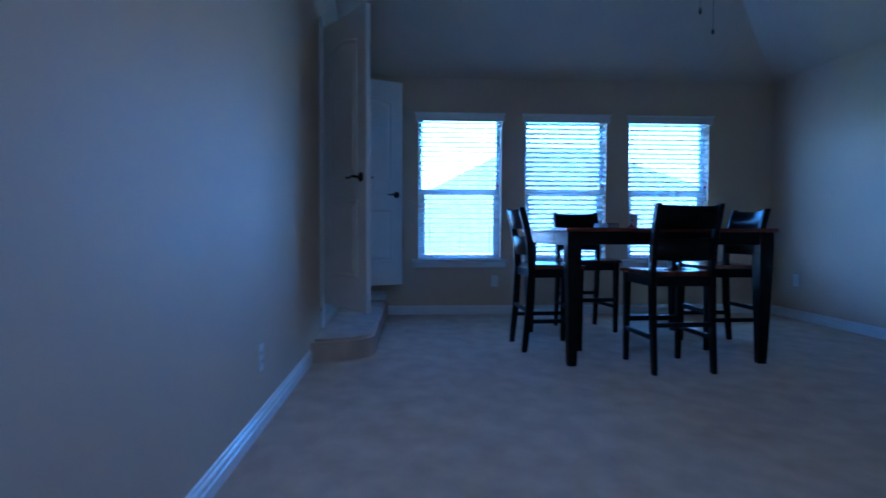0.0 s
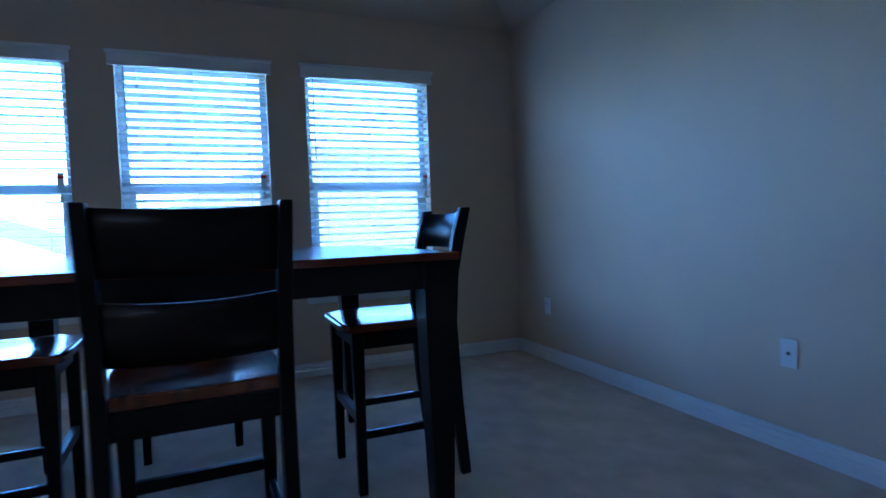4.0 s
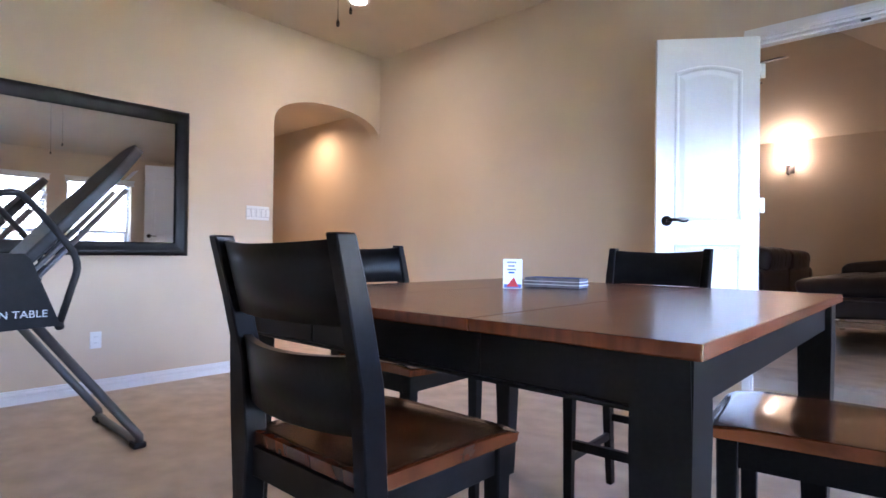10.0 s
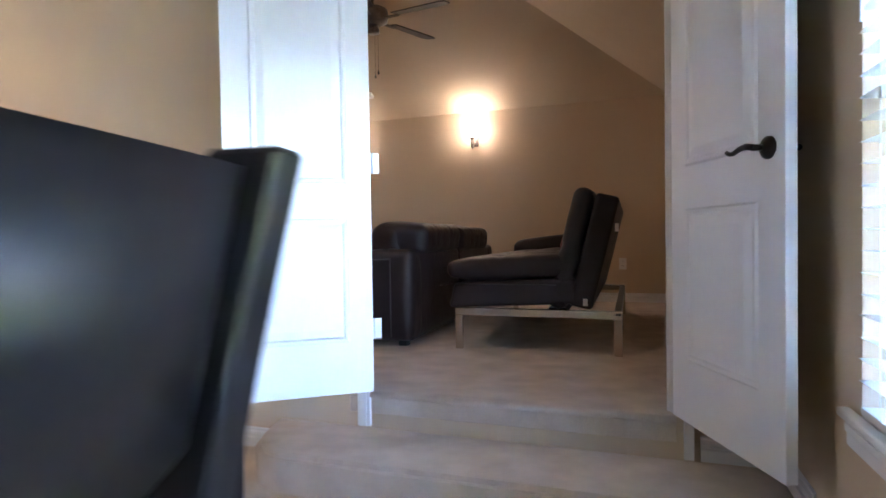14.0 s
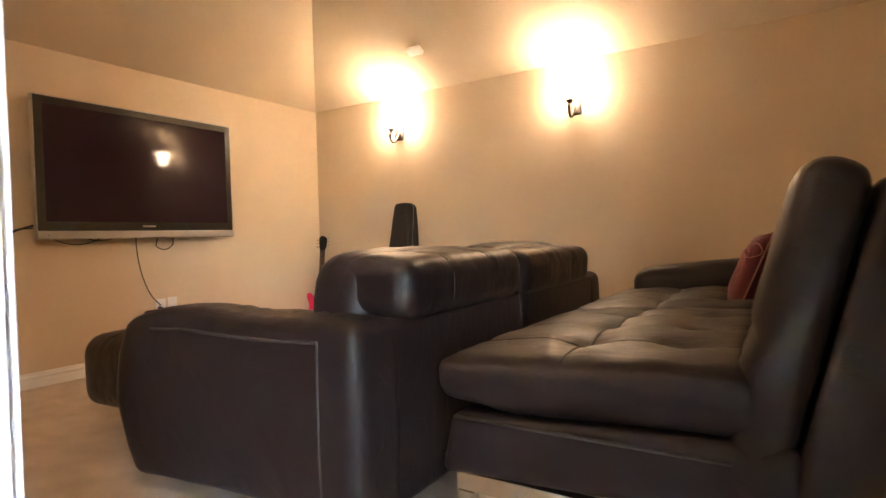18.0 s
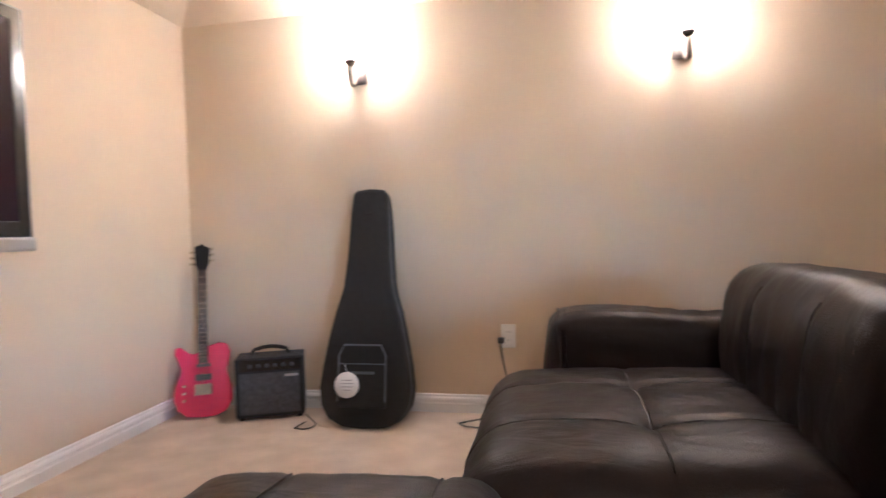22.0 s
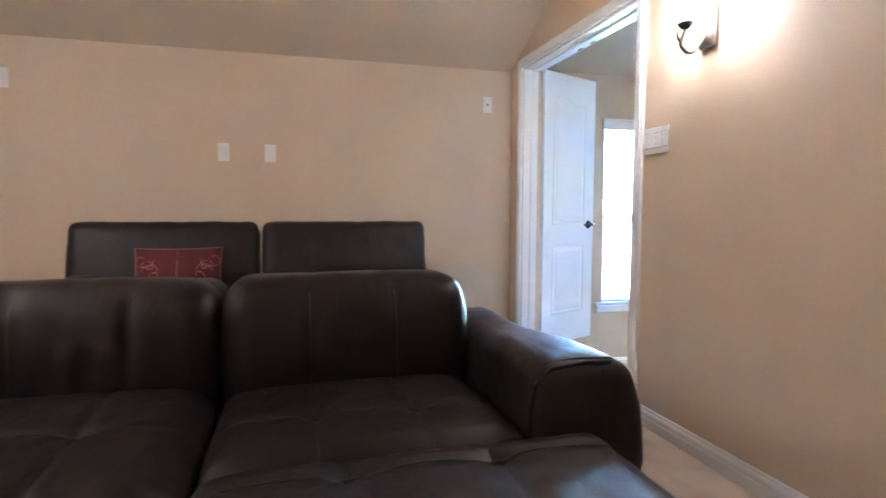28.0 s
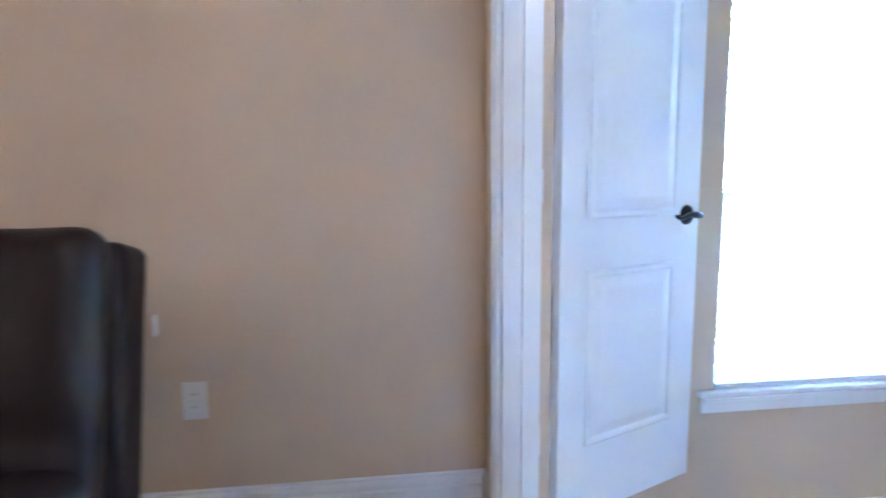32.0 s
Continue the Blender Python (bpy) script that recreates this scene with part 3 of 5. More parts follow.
# ---- windows with blinds ----
def window(n, x0, x1):
    root = thing("window_%d" % n, "white single-hung window with a lowered slatted blind", "window", kind="structure")
    a, b = x0 + 0.015, x1 - 0.015
    mid = SILL + 0.70
    yo = YN + 0.10
    bm = bm_box(a, a + 0.04, yo, yo + 0.05, SILL, HEAD - 0.01)
    bm_box(b - 0.04, b, yo, yo + 0.05, SILL, HEAD - 0.01, bm=bm)
    bm_box(a + 0.04, b - 0.04, yo, yo + 0.05, SILL, SILL + 0.045, bm=bm)
    bm_box(a + 0.04, b - 0.04, yo, yo + 0.05, HEAD - 0.05, HEAD - 0.01, bm=bm)
    part("window_frame", bm, VINYL, root)
    part("meeting_rail", bm_box(a + 0.04, b - 0.04, yo - 0.012, yo + 0.03, mid - 0.03, mid + 0.03, 0.004), VINYL, root)
    bm = bm_box(a + 0.04, a + 0.07, yo - 0.008, yo + 0.02, SILL + 0.045, mid - 0.03, 0.003)
    bm_box(b - 0.07, b - 0.04, yo - 0.008, yo + 0.02, SILL + 0.045, mid - 0.03, 0.003, bm=bm)
    part("lower_sash", bm, VINYL, root)
    for z0, z1 in ((SILL + 0.045, mid - 0.03), (mid + 0.03, HEAD - 0.05)):
        p = part("pane", bm_box(a + 0.04, b - 0.04, yo + 0.022, yo + 0.026, z0, z1), GLASS, root)
        p.visible_shadow = False
    bm = bm_box(x0 - 0.055, x1 + 0.055, YN - 0.032, YN - 0.001, SILL - 0.022, SILL, 0.008, 3)
    bm_box(a + 0.001, b - 0.001, YN - 0.001, yo, SILL - 0.02, SILL + 0.001, bm=bm)
    part("window_sill", bm, TRIM, root)
    bm = bm_box(x0 - 0.035, x1 + 0.035, YN - 0.016, YN - 0.001, SILL - 0.085, SILL - 0.023, 0.004)
    bm_box(x0 - 0.03, x1 + 0.03, YN - 0.022, YN - 0.015, SILL - 0.05, SILL - 0.03, 0.003, bm=bm)
    part("apron", bm, TRIM, root)
    # blind
    blind = thing("window_blind", "lowered white slatted blind with slats half open", "blind", group="blinds")
    bm = bm_box(x0 - 0.014, x1 + 0.014, YN - 0.03, YN - 0.012, HEAD - 0.075, HEAD + 0.006, 0.004)
    bm_box(x0 - 0.024, x1 + 0.024, YN - 0.04, YN - 0.012, HEAD - 0.006, HEAD + 0.014, 0.006, bm=bm)
    part("valance", bm, TRIM, blind)
    part("head_rail", bm_box(a + 0.005, b - 0.005, YN - 0.011, YN + 0.04, HEAD - 0.06, HEAD - 0.012), VINYL, blind)
    pitch, tilt = 0.049, (-4, -20, -15)[n - 1]
    bm = bmesh.new()
    prof = [(-0.027, 0.0), (-0.0135, 0.0022), (0, 0.003), (0.0135, 0.0022), (0.027, 0.0), (0.0135, -0.0006), (0, 0.0002), (-0.0135, -0.0006)]
    ends = []
    L = (b - a) - 0.012
    for x in (-L / 2, L / 2):
        ends.append([bm.verts.new((x, u, w)) for u, w in prof])
    for i in range(len(prof)):
        bm.faces.new((ends[0][i], ends[0][(i + 1) % 8], ends[1][(i + 1) % 8], ends[1][i]))
    bm.faces.new(ends[0])
    bm.faces.new(ends[1][::-1])
    bmesh.ops.recalc_face_normals(bm, faces=bm.faces)
    slat = mesh(bm, "slat", BLIND)
    z = HEAD - 0.09
    rnd = random.Random(n)
    while z > SILL + 0.045:
        piece("slat", slat, blind, pose((a + b) / 2 + rnd.uniform(-0.002, 0.002), YN + 0.018, z, tilt + rnd.uniform(-1.5, 1.5), rnd.uniform(-0.15, 0.15), 0))
        z -= pitch
    part("bottom_rail", bm_box(a + 0.006, b - 0.006, YN - 0.006, YN + 0.042, SILL + 0.004, SILL + 0.022, 0.004), BLIND, blind)
    for x in (a + 0.12, (a + b) / 2, b - 0.12):
        bm = bm_tube([(x, YN - 0.008, SILL + 0.02), (x, YN - 0.008, HEAD - 0.06)], 0.0012, 5)
        bm_tube([(x, YN + 0.044, SILL + 0.02), (x, YN + 0.044, HEAD - 0.06)], 0.0012, 5, bm=bm)
        part("ladder_cord", bm, BLIND, blind)
    x = b - 0.045
    part("lift_cord", bm_tube([(x, YN - 0.016, HEAD - 0.08), (x + 0.002, YN - 0.018, 1.6), (x, YN - 0.016, 1.24)], 0.0015, 5), BLIND, blind)
    part("tassel", moved(bm_lathe([(0.0, 0.0), (0.012, 0.002), (0.011, 0.03), (0.004, 0.05), (0.0, 0.052)], 12), pose(x, YN - 0.018, 1.19)), PLASTIC, blind)
    tag = part("warning_tag", bm_box(x - 0.018, x + 0.016, YN - 0.021, YN - 0.0195, 1.25, 1.36), PAPER, blind, "white paper tag with a red band")
    part("tag_band", bm_box(x - 0.018, x + 0.016, YN - 0.0225, YN - 0.0212, 1.325, 1.345), RED, tag)
    part("tilt_wand", bm_tube([(a + 0.05, YN - 0.016, HEAD - 0.08), (a + 0.052, YN - 0.02, 1.45)], 0.004, 6), VINYL, blind)
    return root


for n, (a, b) in enumerate(WINDOWS):
    window(n + 1, a, b)


# ---- wall plates ----
def plate(place, turn, kind, w=0.072, h=0.117, label=""):
    """A cover plate whose back lies on the wall; its own -y faces the room."""
    names = {"outlet": ("outlet", "white duplex power outlet on the wall"), "blank": ("cover_plate", "blank white cover plate on the wall"),
             "switch": ("light_switch", "white rocker switch plate on the wall"), "jack": ("wall_jack", "white cover plate with a round jack")}
    nm, lb = names[kind]
    root = thing(nm, label or lb, "outlet" if kind == "outlet" else "plate", pose(*place, 0, 0, turn))
    part("cover", bm_box(-w / 2, w / 2, -0.006, -0.0005, -h / 2, h / 2, 0.0025), PLASTIC, root)
    if kind == "outlet":
        for z in (-0.02, 0.02):
            soc = part("socket", bm_box(-0.017, 0.017, -0.0085, -0.006, z - 0.0145, z + 0.0145, 0.004), PLASTIC, root)
            for x in (-0.006, 0.006):
                part("slot", bm_box(x - 0.001, x + 0.001, -0.0092, -0.0084, z - 0.002, z + 0.006), SLOT, soc)
    if kind == "switch":
        k = round(w / 0.046) if w > 0.1 else 1
        for i in range(k):
            x = (i - (k - 1) / 2) * 0.046
            part("rocker_slot", bm_box(x - 0.0185, x + 0.0185, -0.0068, -0.0058, -0.035, 0.035, 0.0), GREYINK, root)
            part("rocker", bm_box(x - 0.0165, x + 0.0165, -0.0095, -0.006, -0.033, 0.033, 0.003), PLASTIC, root)
    if kind == "jack":
        part("jack", moved(bm_lathe([(0.0, 0.008), (0.006, 0.008), (0.008, 0.0)], 12), pose(0, -0.006, 0, 90)), PEWTER, root)
    return root


plate((XE, 4.21, 0.405), -90, "jack")
plate((XE, 6.005, 0.385), -90, "outlet")
plate((1.467, YN, 0.345), 0, "outlet")
plate((XW, 3.15, 0.315), 90, "outlet")
plate((2.52, YS, 0.37), 180, "outlet")
plate((1.305, YS, 1.335), 180, "switch", 0.21, 0.12, "white four-gang rocker switch plate beside the arch")
plate((-2.24, MN, 1.712), 0, "outlet")
plate((-1.945, MN, 1.712), 0, "blank")
plate((-3.468, MN, 2.113), 0, "blank")
plate((-0.400, MN, 2.113), 0, "jack")
plate((-1.098, MN, 0.69), 0, "outlet")
plate((-2.145, MS, 0.70), 180, "outlet")
plate((-2.232, MS, 0.705), 180, "blank")
plate((MW, 3.492, 0.70), 90, "outlet")
plate((MW, 5.849, 0.70), 90, "outlet")
plate((MX, 4.562, 1.657), -90, "switch", 0.165, 0.12, "white three-gang rocker switch plate beside the door")
solid("motion_sensor", moved(bm_box(-0.035, 0.035, -0.06, 0.06, 0, 0.035, 0.008), pose(-3.355, 3.215, MPLATE + 0.385 * PITCH + 0.004, 0, 180 - 27.5, 0)), PLASTIC, "small white plastic sensor box on the sloped ceiling", "sensor")


# ---- counter-height table ----
def dining_table():
    hx, hy, zt = 0.703, 0.659, 0.893
    root = thing("dining_table", "counter-height square table with brown top and black legs", "table", pose(2.268, 4.816, 0, 0, 0, 0.85))
    for a, b in ((-hy, -0.262), (-0.260, 0.260), (0.262, hy)):
        part("top_panel", bm_box(-hx, hx, a, b, zt - 0.024, zt, 0.0035, 2), BROWNW, root, "glossy reddish brown stained top board")
    for s in (-1, 1):
        part("apron", bm_box(-hx + 0.06, hx - 0.06, s * (hy - 0.045) - 0.011, s * (hy - 0.045) + 0.011, zt - 0.108, zt - 0.025, 0.003), BLACKW, root)
        part("apron", bm_box(s * (hx - 0.045) - 0.011, s * (hx - 0.045) + 0.011, -hy + 0.06, -0.262, zt - 0.108, zt - 0.025, 0.003), BLACKW, root)
        part("apron", bm_box(s * (hx - 0.045) - 0.011, s * (hx - 0.045) + 0.011, -0.260, 0.260, zt - 0.108, zt - 0.025, 0.003), BLACKW, root)
        part("apron", bm_box(s * (hx - 0.045) - 0.011, s * (hx - 0.045) + 0.011, 0.262, hy - 0.06, zt - 0.108, zt - 0.025, 0.003), BLACKW, root)
        part("bead", bm_box(s * (hx - 0.042) - 0.009, s * (hx - 0.042) + 0.009, -hy + 0.06, hy - 0.06, zt - 0.117, zt - 0.109, 0.003), BLACKW, root)
    for sx in (-1, 1):
        for sy in (-1, 1):
            bm = bmesh.new()
            rings = []
            for z, w in ((0, 0.026), (0.02, 0.028), (0.55, 0.042), (0.74, 0.045), (zt - 0.025, 0.045)):
                c = Vector((sx * (hx - 0.062), sy * (hy - 0.062), z))
                rings.append([bm.verts.new(c + Vector((w * a, w * b, 0))) for a, b in ((-1, -1), (1, -1), (1, 1), (-1, 1))])
            for a, b in zip(rings, rings[1:]):
                for i in range(4):
                    bm.faces.new((a[i], a[(i + 1) % 4], b[(i + 1) % 4], b[i]))
            bm.faces.new(rings[0][::-1])
            bm.faces.new(rings[-1])
            bmesh.ops.bevel(bm, geom=[e for e in bm.edges if abs(e.verts[0].co.z - e.verts[1].co.z) > 0.01], offset=0.004, segments=2, affect='EDGES')
            part("leg", bm, BLACKW, root)
    return root


dining_table()


# ---- counter chairs: own origin on the floor under the seat's middle, the back at -y ----
def dining_chair(at, label):
    root = thing("dining_chair", label, "chair", at, "chairs round the table")
    # dished seat
    bm = bmesh.new()
    n = 16
    rows = []
    for i in range(n + 1):
        row = []
        for j in range(n + 1):
            u, v = -1 + 2 * i / n, -1 + 2 * j / n
            w = 0.222 - 0.018 * (1 - v) / 2
            round_ = 1 - 0.10 * max(0, abs(u) - 0.6) ** 2 * 6 * (1 if v > 0 else 0.4)
            x, y = u * w, v * 0.212 * (round_ if v > 0 else 1) + 0.006
            z = 0.628 - 0.012 * (1 - (u * 1.05) ** 2) * math.exp(-((v + 0.15) / 0.65) ** 2) - 0.008 * max(0, v - 0.6) / 0.4
            row.append((x, y, z))
        rows.append(row)
    top = [[bm.verts.new(p) for p in r] for r in rows]
    bot = [[bm.verts.new((x * 0.985, y * 0.985, 0.600)) for x, y, z in r] for r in rows]
    for i in range(n):
        for j in range(n):
            bm.faces.new((top[i][j], top[i + 1][j], top[i + 1][j + 1], top[i][j + 1])).smooth = True
            bm.faces.new((bot[i][j], bot[i][j + 1], bot[i + 1][j + 1], bot[i + 1][j]))
    ring = [(i, 0) for i in range(n)] + [(n, j) for j in range(n)] + [(i, n) for i in range(n, 0, -1)] + [(0, j) for j in range(n, 0, -1)]
    for k in range(len(ring)):
        (a, b), (c, d) = ring[k], ring[(k + 1) % len(ring)]
        bm.faces.new((top[a][b], bot[a][b], bot[c][d], top[c][d]))
    bmesh.ops.recalc_face_normals(bm, faces=bm.faces)
    part("seat", bm, SEATW, root, "glossy brown saddle seat")

    def bar(points, wx, wy, name):
        b = bmesh.new()
        rings = []
        for (x, y, z), s in points:
            rings.append([b.verts.new((x + s * wx * p, y + s * wy * q, z)) for p, q in ((-1, -1), (1, -1), (1, 1), (-1, 1))])
        for r0, r1 in zip(rings, rings[1:]):
            for i in range(4):
                b.faces.new((r0[i], r0[(i + 1) % 4], r1[(i + 1) % 4], r1[i]))
        b.faces.new(rings[0][::-1])
        b.faces.new(rings[-1])
        bmesh.ops.bevel(b, geom=b.edges[:], offset=0.003, segments=1, affect='EDGES')
        return part(name, b, BLACKW, root)
    for s in (-1, 1):
        bar([((s * 0.192, -0.245, 0), 0.78), ((s * 0.192, -0.215, 0.3), 0.95), ((s * 0.192, -0.2, 0.6), 1), ((s * 0.193, -0.212, 0.78), 1), ((s * 0.195, -0.243, 0.92), 0.95), ((s * 0.197, -0.275, 1.04), 0.85)], 0.017, 0.025, "back_leg")
        bar([((s * 0.186, 0.165, 0), 0.75), ((s * 0.186, 0.165, 0.35), 0.9), ((s * 0.186, 0.165, 0.598), 1.05)], 0.021, 0.021, "front_leg")
        part("side_apron", bm_box(s * 0.186 - 0.01, s * 0.186 + 0.01, -0.18, 0.145, 0.535, 0.597, 0.002), BLACKW, root)
        part("side_stretcher", bm_box(s * 0.188 - 0.009, s * 0.188 + 0.009, -0.205, 0.15, 0.205, 0.235, 0.003), BLACKW, root)
    part("front_apron", bm_box(-0.166, 0.166, 0.15, 0.17, 0.535, 0.597, 0.002), BLACKW, root)
    part("back_apron", bm_box(-0.175, 0.175, -0.21, -0.19, 0.535, 0.597, 0.002), BLACKW, root)
    part("footrest", bm_box(-0.168, 0.168, 0.152, 0.178, 0.265, 0.3, 0.004), BLACKW, root)
    part("back_stretcher", bm_box(-0.176, 0.176, -0.232, -0.214, 0.285, 0.315, 0.003), BLACKW, root)

    def slat(z0, z1, y0, y1, name):
        b = bmesh.new()
        m = 14
        grid = []
        for i in range(m + 1):
            u = -1 + 2 * i / m
            bow = -0.038 * (1 - u * u)
            dip = 0.008 * (1 - u * u)
            col = []
            for z, y in ((z0 + dip * 0, y0), ((z0 + z1) / 2, (y0 + y1) / 2), (z1 - dip, y1)):
                col.append((u * 0.181, y + bow, z))
            grid.append(col)
        for off in (-0.009, 0.009):
            for i in range(m):
                for k in range(2):
                    q = [grid[i][k], grid[i + 1][k], grid[i + 1][k + 1], grid[i][k + 1]]
                    b.faces.new([b.verts.new((x, y + off, z)) for x, y, z in q]).smooth = True
        for i in range(m):
            for k in (0, 2):
                q = [(grid[i][k], -0.009), (grid[i + 1][k], -0.009), (grid[i + 1][k], 0.009), (grid[i][k], 0.009)]
                b.faces.new([b.verts.new((p[0], p[1] + o, p[2])) for p, o in q])
        bmesh.ops.remove_doubles(b, verts=b.verts, dist=1e-5)
        bmesh.ops.recalc_face_normals(b, faces=b.faces)
        part(name, b, BLACKW, root)
    slat(0.885, 1.03, -0.232, -0.268, "top_slat")
    slat(0.695, 0.835, -0.203, -0.222, "lower_slat")
    return root


chair = dining_chair(pose(2.25, 4.205, 0, 0, 0, 3), "black counter chair with brown wooden seat, tucked under the table")
copy_thing(chair, pose(1.645, 4.815, 0, 0, 0, -87))
copy_thing(chair, pose(2.922, 4.812, 0, 0, 0, 91))
copy_thing(chair, pose(2.148, 5.49, 0, 0, 0, 187))

# ---- on the table ----
box = thing("card_box", "small upright white printed box on the table", "box", pose(2.20, 4.635, 0.894, 0, 0, 128))
part("carton", bm_box(-0.032, 0.032, -0.012, 0.012, 0, 0.098, 0.001), PAPER, box)
for i, (w, z, mt) in enumerate([(0.03, 0.084, GREYINK), (0.022, 0.072, GREYINK), (0.028, 0.06, GREYINK), (0.02, 0.05, INK)]):
    part("print", bm_box(-w / 2 - 0.004, w / 2 - 0.004, 0.0121, 0.0127, z, z + 0.006), mt, box)
    part("print", bm_box(-w / 2 - 0.004, w / 2 - 0.004, -0.0127, -0.0121, z, z + 0.006), mt, box)
for s in (-1, 1):
    part("picture", moved(bm_prism([(-0.02, 0.006), (0.02, 0.006), (0.004, 0.038)], 0.0006), pose(0, s * 0.0124 - 0.0003, 0)), RED, box)
    part("picture", bm_box(-0.029, 0.029, s * 0.0122 - 0.0003, s * 0.0122 + 0.0003, 0.002, 0.014), INK, box)
tray = thing("card_set", "flat cellophane-wrapped box of cards on the table", "box", pose(2.03, 4.70, 0.894, 0, 0, 100))
part("carton", bm_box(-0.10, 0.10, -0.045, 0.045, 0, 0.034, 0.003), CELLO, tray)
part("lid_print", bm_box(-0.09, 0.09, -0.038, 0.038, 0.0342, 0.0352), INK, tray)
for z in (0.011, 0.022):
    part("card_edge", bm_box(-0.101, 0.101, -0.046, 0.046, z - 0.0012, z + 0.0012), PAPER, tray)

# ---- mirror on the south wall ----
mirror = thing("wall_mirror", "large mirror in a black moulded frame on the wall", "mirror", pose(2.85, YS, 1.52))
W2, H2 = 0.94, 0.555
prof = [(0.0, 0.0), (0.0, 0.035), (0.02, 0.042), (0.045, 0.034), (0.07, 0.026), (0.085, 0.03), (0.095, 0.016), (0.10, 0.008)]
for (ax, az), (bx, bz) in [((-1, -1), (1, -1)), ((1, -1), (1, 1)), ((1, 1), (-1, 1)), ((-1, 1), (-1, -1))]:
    bm = bmesh.new()
    a = [bm.verts.new((ax * (W2 - o), 0.001 + h, az * (H2 - o))) for o, h in prof]
    b = [bm.verts.new((bx * (W2 - o), 0.001 + h, bz * (H2 - o))) for o, h in prof]
    for i in range(len(prof) - 1):
        bm.faces.new((a[i], a[i + 1], b[i + 1], b[i])).smooth = True
    bmesh.ops.recalc_face_normals(bm, faces=bm.faces)
    part("frame_rail", bm, BLACKW, mirror)
part("glass", bm_box(-W2 + 0.095, W2 - 0.095, 0.004, 0.010, -H2 + 0.095, H2 - 0.095), MIRROR, mirror, "silvered mirror glass")


# ---- inversion table ----
def inversion_table():
    root = thing("inversion_table", "folding exercise inversion table with black padded backrest and steel frame", "exercise machine", pose(3.295, 2.355, 0))
    r = 0.021
    for s, x in ((-1, -0.60), (1, 0.54)):
        pts = [(s * 0.06, -0.30, 0.80), (x, -0.33, 0.06), *arc((x, -0.33, 0.05), (x, -0.335, 0.022), (x, -0.28, 0.022), 5), *arc((x, 0.28, 0.022), (x, 0.335, 0.022), (x, 0.33, 0.05), 5), (x, 0.33, 0.06), (s * 0.06, 0.30, 0.80)]
        part("leg_frame", bm_tube(pts, r, 10), STEEL, root, "dark grey steel tube leg")
        for y in (-0.31, 0.31):
            part("foot_cap", bm_box(x - 0.03, x + 0.03, y - 0.04, y + 0.04, 0.0, 0.03, 0.008), RUBBER, root)
    part("cross_bar", bm_tube([(0.335, -0.315, 0.36), (0.335, 0.315, 0.36)], 0.012, 8), STEEL, root)
    for y in (-0.315, 0.315):
        hub = part("pivot_bracket", bm_box(-0.09, 0.09, y - 0.012, y + 0.012, 0.74, 0.93, 0.02), STEEL, root)
        part("pivot_knob", moved(bm_lathe([(0.0, 0.03), (0.02, 0.028), (0.026, 0.0)], 14), pose(0, y + (0.012 if y > 0 else -0.012), 0.86, -90 if y > 0 else 90)), CHROME, hub)
        q = 1 if y > 0 else -1
        part("hand_rail", bm_tube([(0.03, y, 0.86), (0.045, y + q * 0.01, 1.0), *arc((0.05, y + q * 0.03, 1.12), (0.03, y + q * 0.04, 1.27), (-0.09, y + q * 0.04, 1.25), 7), *arc((-0.13, y + q * 0.04, 1.21), (-0.2, y + q * 0.04, 1.13), (-0.29, y + q * 0.04, 1.0), 4), *arc((-0.305, y + q * 0.035, 0.965), (-0.32, y + q * 0.03, 0.92), (-0.305, y + q * 0.025, 0.87), 4), (-0.25, y, 0.65)], 0.016, 10), RUBBER, root, "black foam hand rail")
        part("rail_joint", moved(bm_lathe([(0.0, 0.024), (0.016, 0.022), (0.02, 0.0)], 12), pose(-0.25, y + q * 0.012, 0.65, -90 * q)), RUBBER, root)
    # board along its own x, tilted: high end over -x
    tilt = pose(-0.19, 0, 0.885, 0, 50, 0)
    outline = [(-0.80, -0.11), (-0.83, -0.07), (-0.84, 0.0), (-0.83, 0.07), (-0.80, 0.11), (-0.62, 0.20), (-0.4, 0.22), (-0.1, 0.20), (0.35, 0.17), (0.42, 0.14), (0.42, -0.14), (0.35, -0.17), (-0.1, -0.20), (-0.4, -0.22), (-0.62, -0.20)]
    bm = bm_prism([(x, y) for x, y in outline], 0.055, bevel=0.012)
    part("backrest", moved(moved(bm, pose(0, 0, 0, 90)), tilt @ pose(0, 0, 0.045)), PADV, root, "black vinyl padded backrest")
    bm = bm_prism([(-0.77, -0.015), (-0.695, -0.015), (-0.695, 0.085), (-0.77, 0.085)], 0.001)
    part("warning_label", moved(moved(bm, pose(0, 0, 0, 90)), tilt @ pose(0.02, 0, -0.0125)), PAPER, root, "white printed warning label")
    for y in (-0.1, 0.1):
        part("bed_rail", moved(bm_tube([(-0.6, y, -0.025), (0.5, y, -0.025)], 0.014, 8), tilt), STEEL, root)
    part("boom", moved(bm_tube([(0.1, 0, -0.04), (0.92, 0, -0.04)], 0.022, 10), tilt), CHROME, root, "chrome height boom")
    ank = part("ankle_bar", moved(bm_tube([(0.86, -0.17, 0.0), (0.86, 0.17, 0.0)], 0.012, 8), tilt), CHROME, root)
    for y in (-0.11, 0.11):
        part("foam_roller", moved(bm_lathe([(0.0, -0.06), (0.04, -0.06), (0.045, -0.05), (0.045, 0.05), (0.04, 0.06), (0.0, 0.06)], 16), tilt @ pose(0.84, y, 0.05, 90)), RUBBER, ank)
